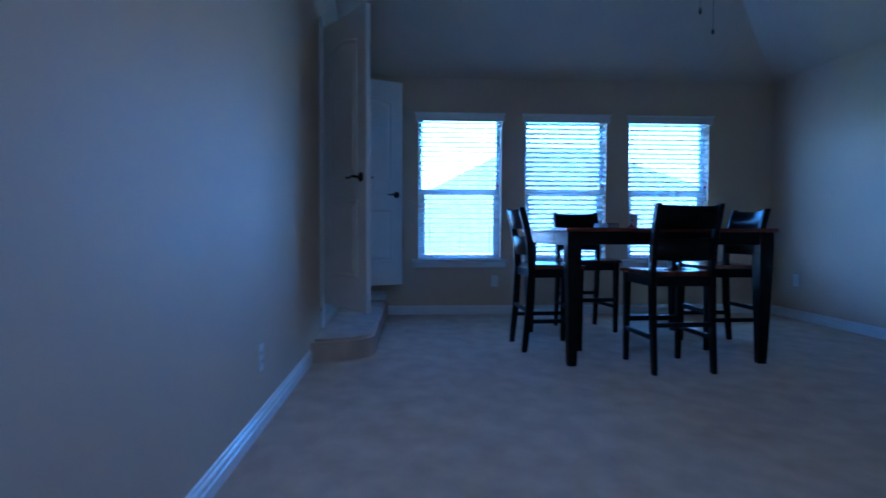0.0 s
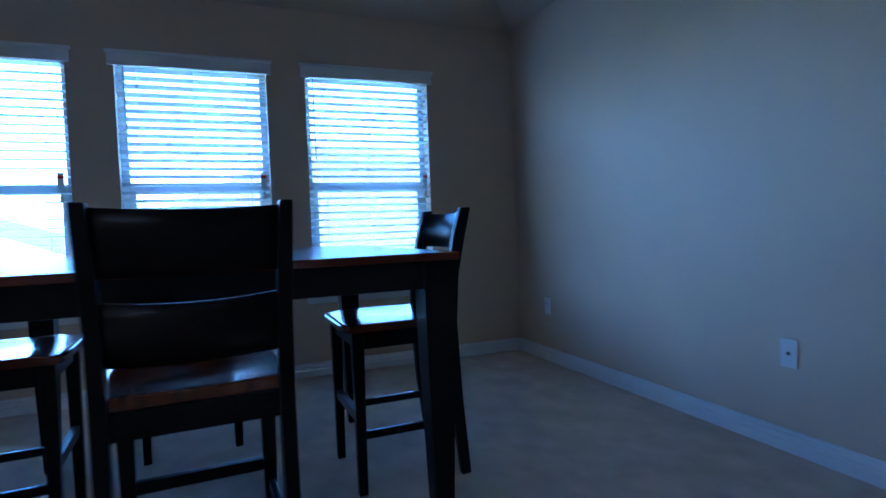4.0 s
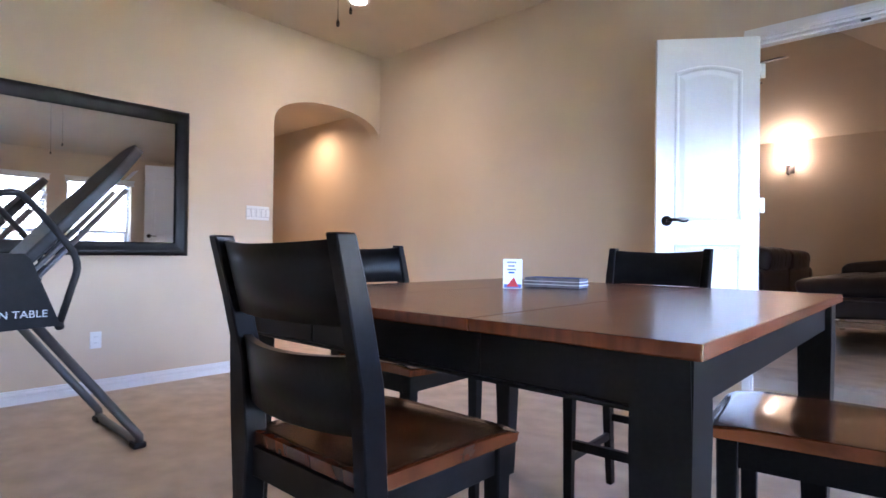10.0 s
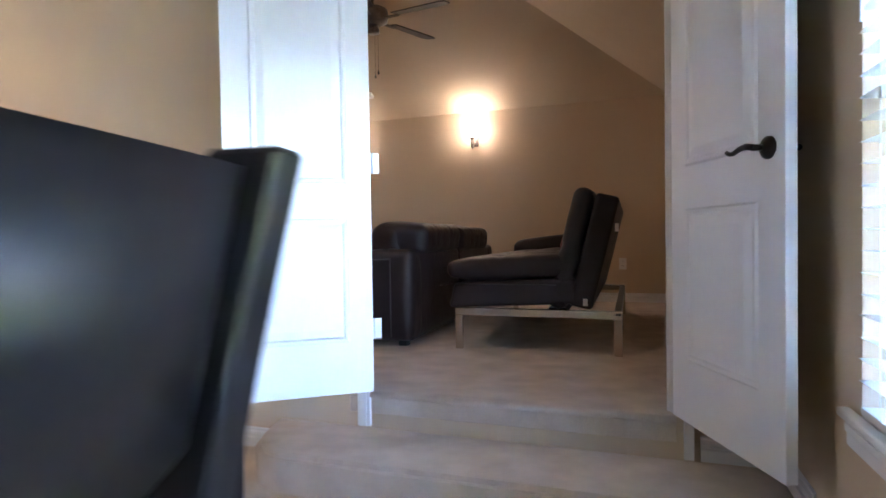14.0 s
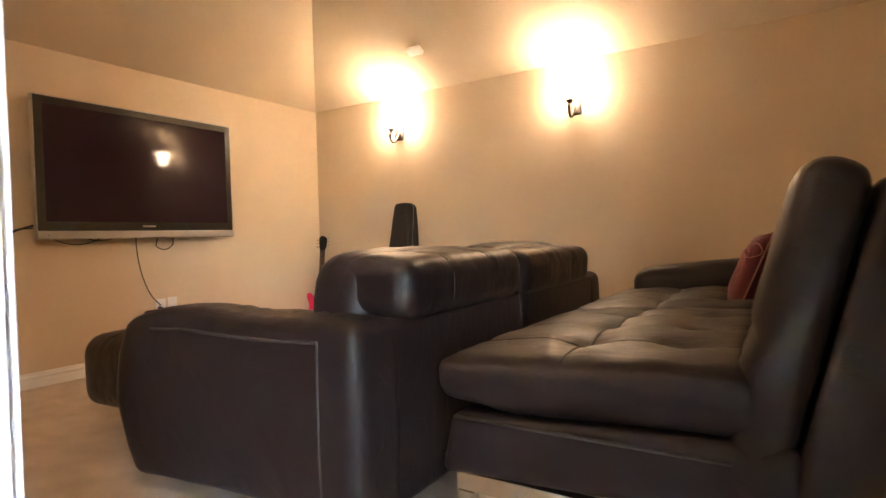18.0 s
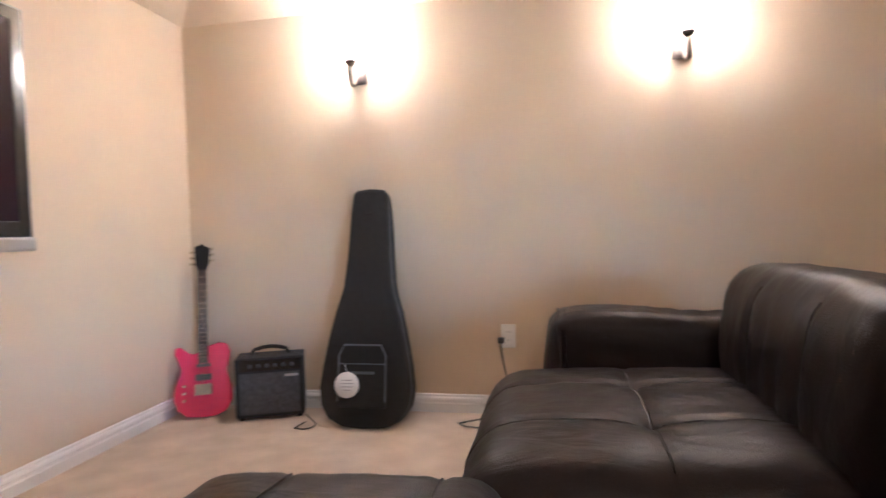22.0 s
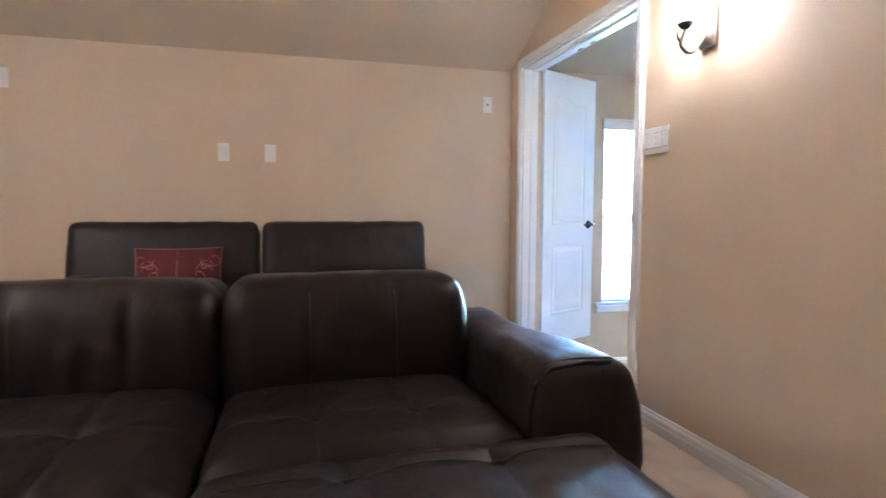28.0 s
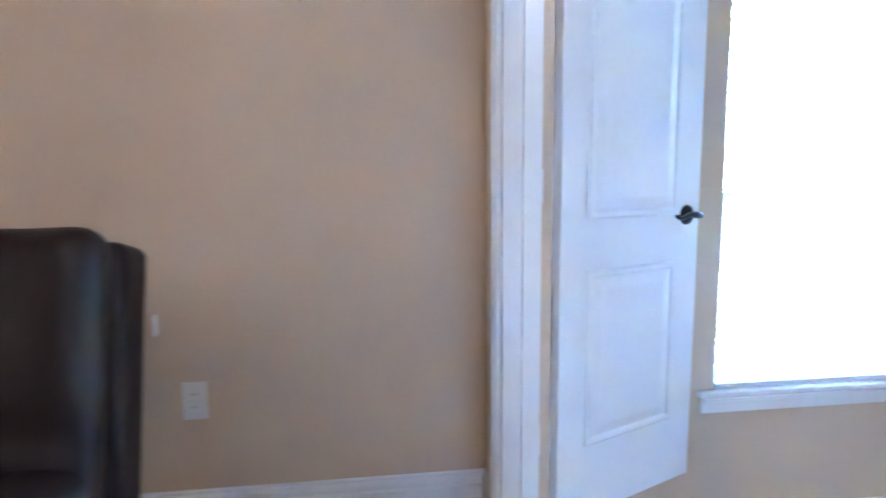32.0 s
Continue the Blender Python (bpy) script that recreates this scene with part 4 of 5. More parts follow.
    # cloth side cover with its lettering
    for s in (-1, 1):
        cov = part("side_cover", moved(bm_prism([(-0.25, 0.655), (0.24, 0.635), (0.12, 0.985), (-0.11, 0.985), (-0.135, 0.96)], 0.012, bevel=0.003), pose(0, 0.345 if s > 0 else -0.357, 0)), NYLON, root, "black cloth cover with white lettering")
        cu = bpy.data.curves.new("lettering", 'FONT')
        cu.body, cu.size, cu.extrude, cu.align_x = "INVERSION TABLE", 0.046, 0.0006, 'CENTER'
        tmp = new("lettering_curve", cu)
        dg = bpy.context.evaluated_depsgraph_get()
        me = bpy.data.meshes.new_from_object(tmp.evaluated_get(dg))
        bpy.data.objects.remove(tmp)
        me.materials.append(PAPER)
        tx = new("lettering", me)
        tx.parent = cov
        tx.matrix_basis = pose(-0.01, 0.3585, 0.70, 90, 0, 180) if s > 0 else pose(-0.01, -0.3585, 0.70, 90, 0, 0)
    return root


inversion_table()


# ---- ceiling fans ----
def ceiling_fan(x, y, zc, lit, turn, label):
    root = thing("ceiling_fan", label, "fan", pose(x, y, zc, 0, 0, turn))
    part("canopy", bm_lathe([(0.0, 0.0), (0.07, -0.002), (0.065, -0.03), (0.03, -0.06), (0.012, -0.065)], 20), PEWTER, root)
    part("down_rod", bm_tube([(0, 0, -0.05), (0, 0, -0.30)], 0.012, 10), PEWTER, root)
    part("motor", bm_lathe([(0.0, -0.28), (0.05, -0.29), (0.12, -0.32), (0.13, -0.36), (0.12, -0.41), (0.06, -0.44), (0.0, -0.44)], 24), PEWTER, root)
    for i in range(5):
        a = 72 * i
        bl = part("blade", moved(bm_prism([(0.2, -0.06), (0.62, -0.075), (0.66, -0.05), (0.66, 0.05), (0.62, 0.075), (0.2, 0.06)], 0.008, bevel=0.002), pose(0, 0, -0.385, 0, 0, a) @ pose(0, 0, 0, 90 + 12)), BLADE, root, "dark brown wooden blade")
        part("blade_iron", moved(bm_box(0.1, 0.24, -0.018, 0.018, -0.402, -0.394, 0.003), pose(0, 0, 0, 0, 0, a)), PEWTER, root)
    part("light_fitter", bm_lathe([(0.0, -0.44), (0.05, -0.445), (0.055, -0.50), (0.0, -0.50)], 20), PEWTER, root)
    for k, (dx, l) in enumerate(((0.05, 1.015 if lit else 0.84), (-0.05, 0.92 if lit else 0.78))):
        part("pull_chain", bm_tube([(dx, 0.03, -0.45), (dx, 0.03, -l)], 0.0016, 5), PEWTER, root)
        part("chain_fob", moved(bm_lathe([(0.0, 0.0), (0.007, 0.006), (0.008, 0.02), (0.003, 0.034), (0.0, 0.036)], 10), pose(dx, 0.03, -l - 0.036)), BLADE, root)
    return root


ceiling_fan(2.255, 3.72, TOP, True, 20, "dark ceiling fan with pull chains")
can = thing("ceiling_light", "lit recessed ceiling downlight with white trim", "lamp", pose(0.95, 2.2, TOP))
part("trim_ring", bm_lathe([(0.062, -0.002), (0.064, -0.010), (0.088, -0.008), (0.092, -0.001)], 28), TRIM, can)
part("lens", bm_lathe([(0.0, -0.004), (0.062, -0.004), (0.062, -0.002), (0.0, -0.002)], 24), GLOBE, can, "glowing frosted lens")
ceiling_fan(-1.88, 3.99, MTOP, False, 11, "dark ceiling fan with pull chains")


# ---- sconces: own origin on the wall, the room towards +y ----
def sconce(x, y, z, turn):
    root = thing("wall_sconce", "lit bronze wall sconce with upward frosted glass shade", "lamp", pose(x, y, z, 0, 0, turn), "wall sconces")
    part("back_plate", bm_box(-0.045, 0.045, 0.001, 0.018, -0.09, 0.075, 0.005), PEWTER, root)
    part("plate_rim", bm_box(-0.034, 0.034, 0.018, 0.024, -0.078, 0.063, 0.003), PEWTER, root)
    part("arm", bm_tube([(0, 0.02, -0.03), *arc((0, 0.04, -0.06), (0, 0.09, -0.155), (0, 0.14, -0.09), 10), (0, 0.134, -0.06), (0, 0.12, -0.03)], 0.008, 10), PEWTER, root)
    part("scroll", bm_tube([*arc((0, 0.145, -0.075), (0, 0.165, -0.05), (0, 0.15, -0.035), 5)], 0.005, 8), PEWTER, root)
    part("cup", moved(bm_lathe([(0.0, 0.0), (0.014, 0.003), (0.023, 0.014), (0.034, 0.028), (0.031, 0.031), (0.014, 0.02), (0.0, 0.018)], 20), pose(0, 0.12, -0.03)), PEWTER, root)
    part("shade", moved(bm_lathe([(0.036, 0.0), (0.042, 0.03), (0.05, 0.07), (0.062, 0.11), (0.078, 0.145), (0.075, 0.146), (0.058, 0.11), (0.046, 0.07), (0.038, 0.03), (0.032, 0.002)], 24), pose(0, 0.12, -0.001)), SHADE, root, "glowing frosted glass bell shade")
    return root


sconce(MW, 2.762, 2.072, -90)
sconce(MW, 4.314, 2.072, -90)
sconce(MX, 4.245, 2.072, 90)


# ---- television ----
def television():
    root = thing("television", "large wall-mounted flat black television with a silver bottom bar", "television", pose(-2.033, MS, 1.627, 0, 0, 180))
    w, h = 0.667, 0.428
    part("housing", bm_box(-w, w, -0.085, -0.03, -h + 0.045, h, 0.008), BEZEL, root)
    part("wall_mount", bm_box(-0.3, 0.3, -0.03, -0.001, -0.2, 0.2), STEEL, root)
    for x0, x1, z0, z1 in ((-w, -w + 0.045, -h + 0.05, h), (w - 0.045, w, -h + 0.05, h), (-w + 0.045, w - 0.045, h - 0.045, h), (-w + 0.045, w - 0.045, -h + 0.05, -h + 0.105)):
        part("bezel", bm_box(x0, x1, -0.095, -0.0855, z0, z1, 0.003), BEZEL, root)
    for x0, x1 in ((-w - 0.006, -w - 0.0005), (w + 0.0005, w + 0.006)):
        part("edge_strip", bm_box(x0, x1, -0.093, -0.05, -h + 0.04, h + 0.004, 0.001), SILVER, root)
    part("edge_strip", bm_box(-w, w, -0.093, -0.05, h + 0.0005, h + 0.006, 0.001), SILVER, root)
    part("screen", bm_box(-w + 0.045, w - 0.045, -0.0905, -0.0856, -h + 0.105, h - 0.045), SCREEN, root, "dark glossy screen")
    part("speaker_bar", bm_box(-w - 0.006, w + 0.006, -0.108, -0.05, -h - 0.002, -h + 0.048, 0.008), SILVER, root, "silver speaker bar")
    part("logo_bar", bm_box(-0.045, 0.045, -0.0965, -0.0952, -h + 0.072, -h + 0.084), SILVER, root)
    part("power_light", bm_box(-w + 0.045, -w + 0.052, -0.109, -0.1075, -h + 0.02, -h + 0.028), SLOT, root)
    return root


television()


def cord(name, pts, r, mat, label):
    return solid(name, bm_tube(pts, r, 8), mat, label, "cable")


y = MS + 0.012
cord("hanging_cable", [*arc((-1.98, y, 1.22), (-1.98, y, 0.95), (-2.08, y, 0.78), 8), (-2.13, y + 0.01, 0.72), (-2.13, y, 0.70)], 0.004, CABLE, "black power cord hanging from the television")
cord("video_cable", [(-1.42, y + 0.03, 1.30), (-1.33, y + 0.02, 1.27), *arc((-1.24, y, 1.24), (-1.1, y, 1.17), (-0.8, y, 1.22), 8), (-0.4, y, 1.21), (-0.205, y, 1.2)], 0.007, CABLE, "bundle of black cables along the wall")
cord("video_cable", [(-1.42, y + 0.03, 1.27), *arc((-1.30, y, 1.26), (-1.15, y, 1.14), (-0.9, y, 1.2), 8), (-0.5, y, 1.17), (-0.205, y, 1.18)], 0.004, CABLE, "thin black cable along the wall")
cord("video_cable", [(-1.40, y, 1.26), *arc((-1.46, y, 1.21), (-1.6, y, 1.12), (-1.75, y, 1.20), 8), (-1.85, y, 1.235)], 0.003, CABLE, "thin black cable looped below the television")
cord("video_cable", [(-1.62, y, 1.22), *arc((-1.7, y, 1.19), (-1.78, y, 1.17), (-1.88, y, 1.22), 6)], 0.003, CABLE, "thin black cable looped below the television")
cord("video_cable", [(-2.14, y, 1.22), *arc((-2.12, y, 1.14), (-2.19, y, 1.08), (-2.25, y, 1.15), 6), (-2.25, y, 1.22)], 0.004, CABLE, "short black cable loop below the television")
solid("cable_tie", bm_tube([(-1.245, y - 0.006, 1.245), (-1.25, y + 0.012, 1.262), (-1.262, y + 0.008, 1.29)], 0.006, 6), BLUETIE, "blue strap round the cables", "cable tie")
solid("power_adapter", bm_box(MW + 0.115, MW + 0.165, 3.89, 3.99, UP + 0.004, UP + 0.04, 0.006), RUBBER, "black power adapter block on the carpet", "adapter")
x = MW + 0.02
cord("extension_cord", [(x, 3.457, 0.695), *arc((x + 0.01, 3.457, 0.66), (x + 0.03, 3.47, 0.5), (x + 0.02, 3.52, 0.42), 6), *arc((x + 0.03, 3.5, UP + 0.02), (x + 0.1, 3.35, UP + 0.006), (x + 0.16, 3.26, UP + 0.006), 6), *arc((x + 0.2, 3.3, UP + 0.006), (x + 0.25, 3.5, UP + 0.006), (x + 0.12, 3.7, UP + 0.006), 6), (x + 0.12, 4.2, UP + 0.006)], 0.004, GREYCABLE, "grey extension cord running to the floor")
solid("plug", bm_box(MW + 0.009, MW + 0.035, 3.442, 3.472, 0.668, 0.695, 0.004), SLOT, "black plug in the outlet", "plug")
solid("plug", bm_box(-2.143, -2.117, MS + 0.009, MS + 0.035, 0.68, 0.706, 0.004), SLOT, "black plug in the outlet", "plug")


# ---- reclining sofa, its back towards +y, standing free in the media room ----
def sofa_arm(root, a, out, splay, d):
    """An arm from its inner side x = a; out: -1 or 1, the way it faces. It swells at the front and sinks to the back."""
    w, h = 0.21, 0.56
    bm = soft_box(w, d, h, 0.048, 0.014, 18, wrinkle=0.0035, front=0.012)
    for v in bm.verts:
        t = v.co.y / d
        high = max(0, v.co.z / h - 0.35) / 0.65
        v.co.z += high * (0.014 * math.exp(-((t - 0.14) / 0.26) ** 2) - 0.012 * math.exp(-((t - 0.6) / 0.2) ** 2) - 0.012 * max(0, 0.10 - t) / 0.10 + 0.010 * t)
        v.co.y -= 0.02 * math.sin(math.pi * min(1, max(0, v.co.z / h))) * max(0, 0.3 - t) / 0.3
        u = v.co.x / w
        v.co.x += splay * u * max(0, 1 - t) ** 3 * (0.5 + 0.5 * math.sin(math.pi * min(1, max(0, 0.05 + 0.8 * v.co.z / h))))
        if 0.25 < t < 0.9:
            v.co.z += 0.006 * high * math.sin(t * 70 + u * 3) * math.exp(-((t - 0.6) / 0.25) ** 2)
    yb = 4.70
    m = pose(a, yb - d, 0.035) @ Matrix.Diagonal((out, 1, 1, 1))
    moved(bm, m)
    if out < 0:
        bmesh.ops.reverse_faces(bm, faces=bm.faces)
    bm.normal_update()
    skin = [(v.co.copy(), v.normal.copy()) for v in bm.verts]

    def snapped(pts):
        out_ = []
        for p in pts:
            co, no = min(skin, key=lambda q: (q[0] - m @ Vector(p)).length_squared)
            out_.append((m @ Vector(p)) * 0.2 + (co + no * 0.003) * 0.8)
        return out_
    ob = part("arm", bm, LEATHER, root)
    # two welts round the front panel: up its inner side, over the top to the outer corner
    arch = [(0.0, 0.0, 0.14), (0.0, 0.0, 0.30), (0.0, 0.0, 0.42), (0.012, 0.0, 0.50), (0.05, 0.0, 0.545), (0.10 + splay * 0.4, 0.0, 0.56), (0.16 + splay * 0.6, 0.0, 0.555)]
    for name, pts, r, mt in (("arm_piping", [(x, 0.035, z) for x, y, z in arch], 0.008, LEATHER), ("arm_piping", [(x, 0.062, z) for x, y, z in arch], 0.006, LEATHER),
                             ("arm_seam", [(0.21 + splay * 0.55, 0.13, 0.5), (0.21 + splay * 0.28, 0.28, 0.52), (0.21 + splay * 0.08, 0.46, 0.51), (0.21, 0.65, 0.5), (0.21, 0.83, 0.5)], 0.0045, STITCH),
                             ("arm_seam", [(0.21, 0.83, 0.03), (0.21, 0.835, 0.2), (0.21, 0.835, 0.4), (0.21, 0.83, 0.52)], 0.0045, STITCH)):
        part(name, bm_tube(snapped(pts), r, 6), mt, ob)

    return ob


def sewn(bm, lines, r=0.0026):
    """Thin seams laid along lines on a cushion's skin; each line is a list of points, drawn to the nearest skin."""
    bm.normal_update()
    skin = [(v.co.copy(), v.normal.copy()) for v in bm.verts]
    out = bmesh.new()
    for pts in lines:
        path = []
        for p in pts:
            p = Vector(p)
            near = sorted(skin, key=lambda q: (q[0] - p).length_squared)[:3]
            wt = [1 / ((q[0] - p).length + 1e-4) for q in near]
            n = sum((q[1] * k for q, k in zip(near, wt)), Vector()).normalized()
            c = sum((q[0] * k for q, k in zip(near, wt)), Vector()) / sum(wt)
            path.append(p + n * (c - p).dot(n) + n * 0.0012)
        bm_tube(path, r, 5, bm=out)
    return out


def grid_lines(w, d, h, us, vs, r):
    """Seam lines over a cushion of rounding r: up the front and back along each u, across at each v."""
    bend = [(r - r * math.cos(a), h - r + r * math.sin(a)) for a in (math.pi / 2 * k / 6 for k in range(7))]
    lines = [[(u, 0, h * 0.3)] + [(u, y, z) for y, z in bend] + [(u, r + (d - 2 * r) * i / 22, h) for i in range(1, 23)] for u in us]
    return lines + [[(r * 0.6 + (w - 1.2 * r) * i / 24, v, h) for i in range(25)] for v in vs]


def tufted(w, d, h, r, puff, rows, sag=0.0):
    """A seat block with buttons at thirds, joined by sewn lines."""
    us = (w * 0.33, w * 0.67)
    dents = [(u, v, 0.018, 0.045) for u in us for v in rows] + [(u, v, 0.007, 0.13) for u in us for v in rows]
    seams = [('x', u, 0.008, 0.013) for u in us] + [('y', v, 0.007, 0.013) for v in rows]
    bm = soft_box(w, d, h, r, puff, 48, dents, seams, wrinkle=0.0035, front=0.010)
    for v in bm.verts:
        if v.co.z > h * 0.6:
            for u in us:
                for q in rows:
                    dx, dy = v.co.x - u, v.co.y - q
                    rr = math.hypot(dx, dy)
                    if rr > 1e-4:
                        v.co.z += 0.0035 * math.exp(-(rr / 0.11) ** 2) * math.cos(7 * math.atan2(dy, dx) + u * 9)
    return bm


def sofa():
    x0, x1, yb = -3.16, -0.98, 4.70
    root = thing("reclining_sofa", "dark brown leather reclining sofa with one footrest raised", "sofa", pose(-0.82, 4.64, UP, 0, 0, 0.3) @ pose(0.80, -4.70, 0))
    arm = 0.20
    sofa_arm(root, x0 + arm, -1, 0.12, 0.93)
    sofa_arm(root, x1 - arm, 1, 0.14, 0.95)
    mid = -2.035
    for a, b in ((x0 + 0.02, mid - 0.004), (mid + 0.004, x1 - 0.02)):
        part("back_panel", moved(soft_box(b - a, 0.10, 0.56, 0.03, 0.0, 12, wrinkle=0.002), pose(a, yb - 0.10, 0.035)), LEATHER, root)
    for xx in (x0 + 0.09, mid, x1 - 0.09):
        part("back_piping", bm_tube([(xx, yb + 0.001, 0.06), (xx, yb + 0.003, 0.35), (xx, yb + 0.001, 0.56)], 0.004, 6), STITCH, root)
    part("back_fold", bm_tube([(x0 + 0.18, yb + 0.001, 0.34), (mid, yb + 0.003, 0.335), (mid + 0.5, yb + 0.001, 0.34)], 0.004, 6), STITCH, root)
    for k, (a, b) in enumerate(((x0 + arm, mid), (mid, x1 - arm))):
        w = b - a
        if k == 0:
            bm, m = tufted(w - 0.006, 0.88, 0.25, 0.115, 0.035, (0.44,)), pose(a + 0.003, yb - 1.14, 0.175, 1.5)
            seams_on = [moved(sewn(bm, [ln]), m) for ln in grid_lines(w - 0.006, 0.88, 0.25, (0.33 * (w - 0.006), 0.67 * (w - 0.006)), (0.44,), 0.115)]
            st = part("seat_cushion", moved(bm, m), LEATHER, root)
            for sm in seams_on:
                part("seat_seam", sm, STITCH, st)
            bm = soft_box(w - 0.012, 0.20, 0.38, 0.08, 0.0, 20, wrinkle=0.004, front=0.02)
            part("front_panel", moved(bm, pose(a + 0.006, yb - 1.10, 0.03)), LEATHER, root)
        else:
            bm, m = tufted(w - 0.006, 0.76, 0.25, 0.075, 0.03, (0.28,)), pose(a + 0.003, yb - 0.98, 0.18, -1)
            seams_on = [moved(sewn(bm, [ln]), m) for ln in grid_lines(w - 0.006, 0.76, 0.25, (0.33 * (w - 0.006), 0.67 * (w - 0.006)), (0.28,), 0.075)]
            st = part("seat_cushion", moved(bm, m), LEATHER, root)
            for sm in seams_on:
                part("seat_seam", sm, STITCH, st)
            fw = w + 0.13                      # the footrest closes in front of the arm
            bm, m = tufted(fw, 0.62, 0.30, 0.07, 0.025, (0.20, 0.50)), pose(a + 0.006, yb - 1.63, 0.145, 2)
            seams_on = [moved(sewn(bm, [ln]), m) for ln in grid_lines(fw, 0.62, 0.30, (0.33 * fw, 0.67 * fw), (0.20, 0.50), 0.07)]
            ft = part("footrest", moved(bm, m), LEATHER, root, "raised leather footrest")
            for sm in seams_on:
                part("footrest_seam", sm, STITCH, ft)
            for xx in (a + 0.12, b - 0.12):
                part("footrest_linkage", bm_tube([(xx, yb - 1.2, 0.28), (xx, yb - 1.0, 0.14), (xx, yb - 0.8, 0.2)], 0.012, 6), STEEL, ft)
            part("front_panel", moved(soft_box(w - 0.012, 0.10, 0.16, 0.03, 0.0, 10), pose(a + 0.006, yb - 0.93, 0.03)), LEATHER, root)
        # back cushion with sewn channels and soft creases
        bm = soft_box(w - (0.008 if k else 0.05), 0.25, 0.45, 0.085, 0.02, 34, wrinkle=0.004, front=0.014)
        for v in bm.verts:
            if v.co.y < 0.13:
                f = (0.13 - v.co.y) / 0.13
                for c in (w * 0.33, w * 0.67):
                    v.co.y += 0.012 * f * math.exp(-((v.co.x - c) / 0.012) ** 2)
                z = v.co.z / 0.44
                v.co.y -= 0.020 * f * math.sin(math.pi * min(1, max(0, z)))
                if k == 0:
                    mids = math.exp(-((v.co.x - w * 0.5) / (w * 0.2)) ** 2)
                    v.co.y += 0.009 * f * mids * (0.35 + 0.65 * math.sin(v.co.x * 19 + z * 4) ** 2) * math.sin(v.co.x * 62 + z * 3.2 + 1.5 * math.sin(z * 7)) * math.exp(-((z - 0.55) / 0.3) ** 2)
        m = pose(a + (0.004 if k else 0.046), yb - 0.40, 0.335, -3)
        seams_on = [moved(sewn(bm, [ln]), m) for ln in [[(c, -0.01, 0.04 + 0.38 * i / 16) for i in range(17)] for c in (w * 0.33, w * 0.67)]]
        bc = part("back_cushion", moved(bm, m), LEATHER, root)
        for sm in seams_on:
            part("cushion_seam", sm, STITCH, bc)
        hw = w + (-0.01 if k else -0.02)
        seams = [('x', hw * 0.33, 0.008, 0.012), ('x', hw * 0.67, 0.008, 0.012)]
        bm = soft_box(hw - 0.028, 0.40 if k else 0.38, 0.195, 0.06, 0.010, 34, [(hw * 0.33, 0.06, 0.012, 0.03), (hw * 0.67, 0.06, 0.012, 0.03)], seams, wrinkle=0.0035, front=0.006)
        m = pose(a + (0.024 if k else 0.046), yb - (0.385 if k else 0.365), 0.60 if k else 0.588, -4)
        for v in bm.verts:
            v.co.z -= 0.075 * (max(0, 0.24 - v.co.y) / 0.24) ** 2
        seams_on = [moved(sewn(bm, [ln]), m) for ln in [[(c, -0.005, 0.05 + 0.02 * i) for i in range(5)] + [(c, 0.03 + (0.35 if k else 0.31) * i / 14, 0.195) for i in range(15)] + [(c, 0.415 if k else 0.375, 0.14 - 0.03 * i) for i in range(4)] for c in (hw * 0.33, hw * 0.67)]]
        hd = part("headrest", moved(bm, m), LEATHER, root)
        for sm in seams_on:
            part("headrest_seam", sm, STITCH, hd)
        e = b - 0.036 if k else a + 0.04
        part("head_piping", bm_tube([(e, yb - 0.27, 0.62), (e, yb - 0.25, 0.725), (e, yb - 0.16, 0.765), (e, yb - 0.05, 0.755), (e, yb - 0.012, 0.70), (e, yb - 0.015, 0.62)], 0.004, 6), STITCH, hd)
    for xx in (x0 + 0.08, x1 - 0.08):
        for yy in (yb - 0.08, yb - 0.80):
            part("foot", bm_box(xx - 0.03, xx + 0.03, yy - 0.03, yy + 0.03, 0, 0.045, 0.004), RUBBER, root)
    return root


sofa()


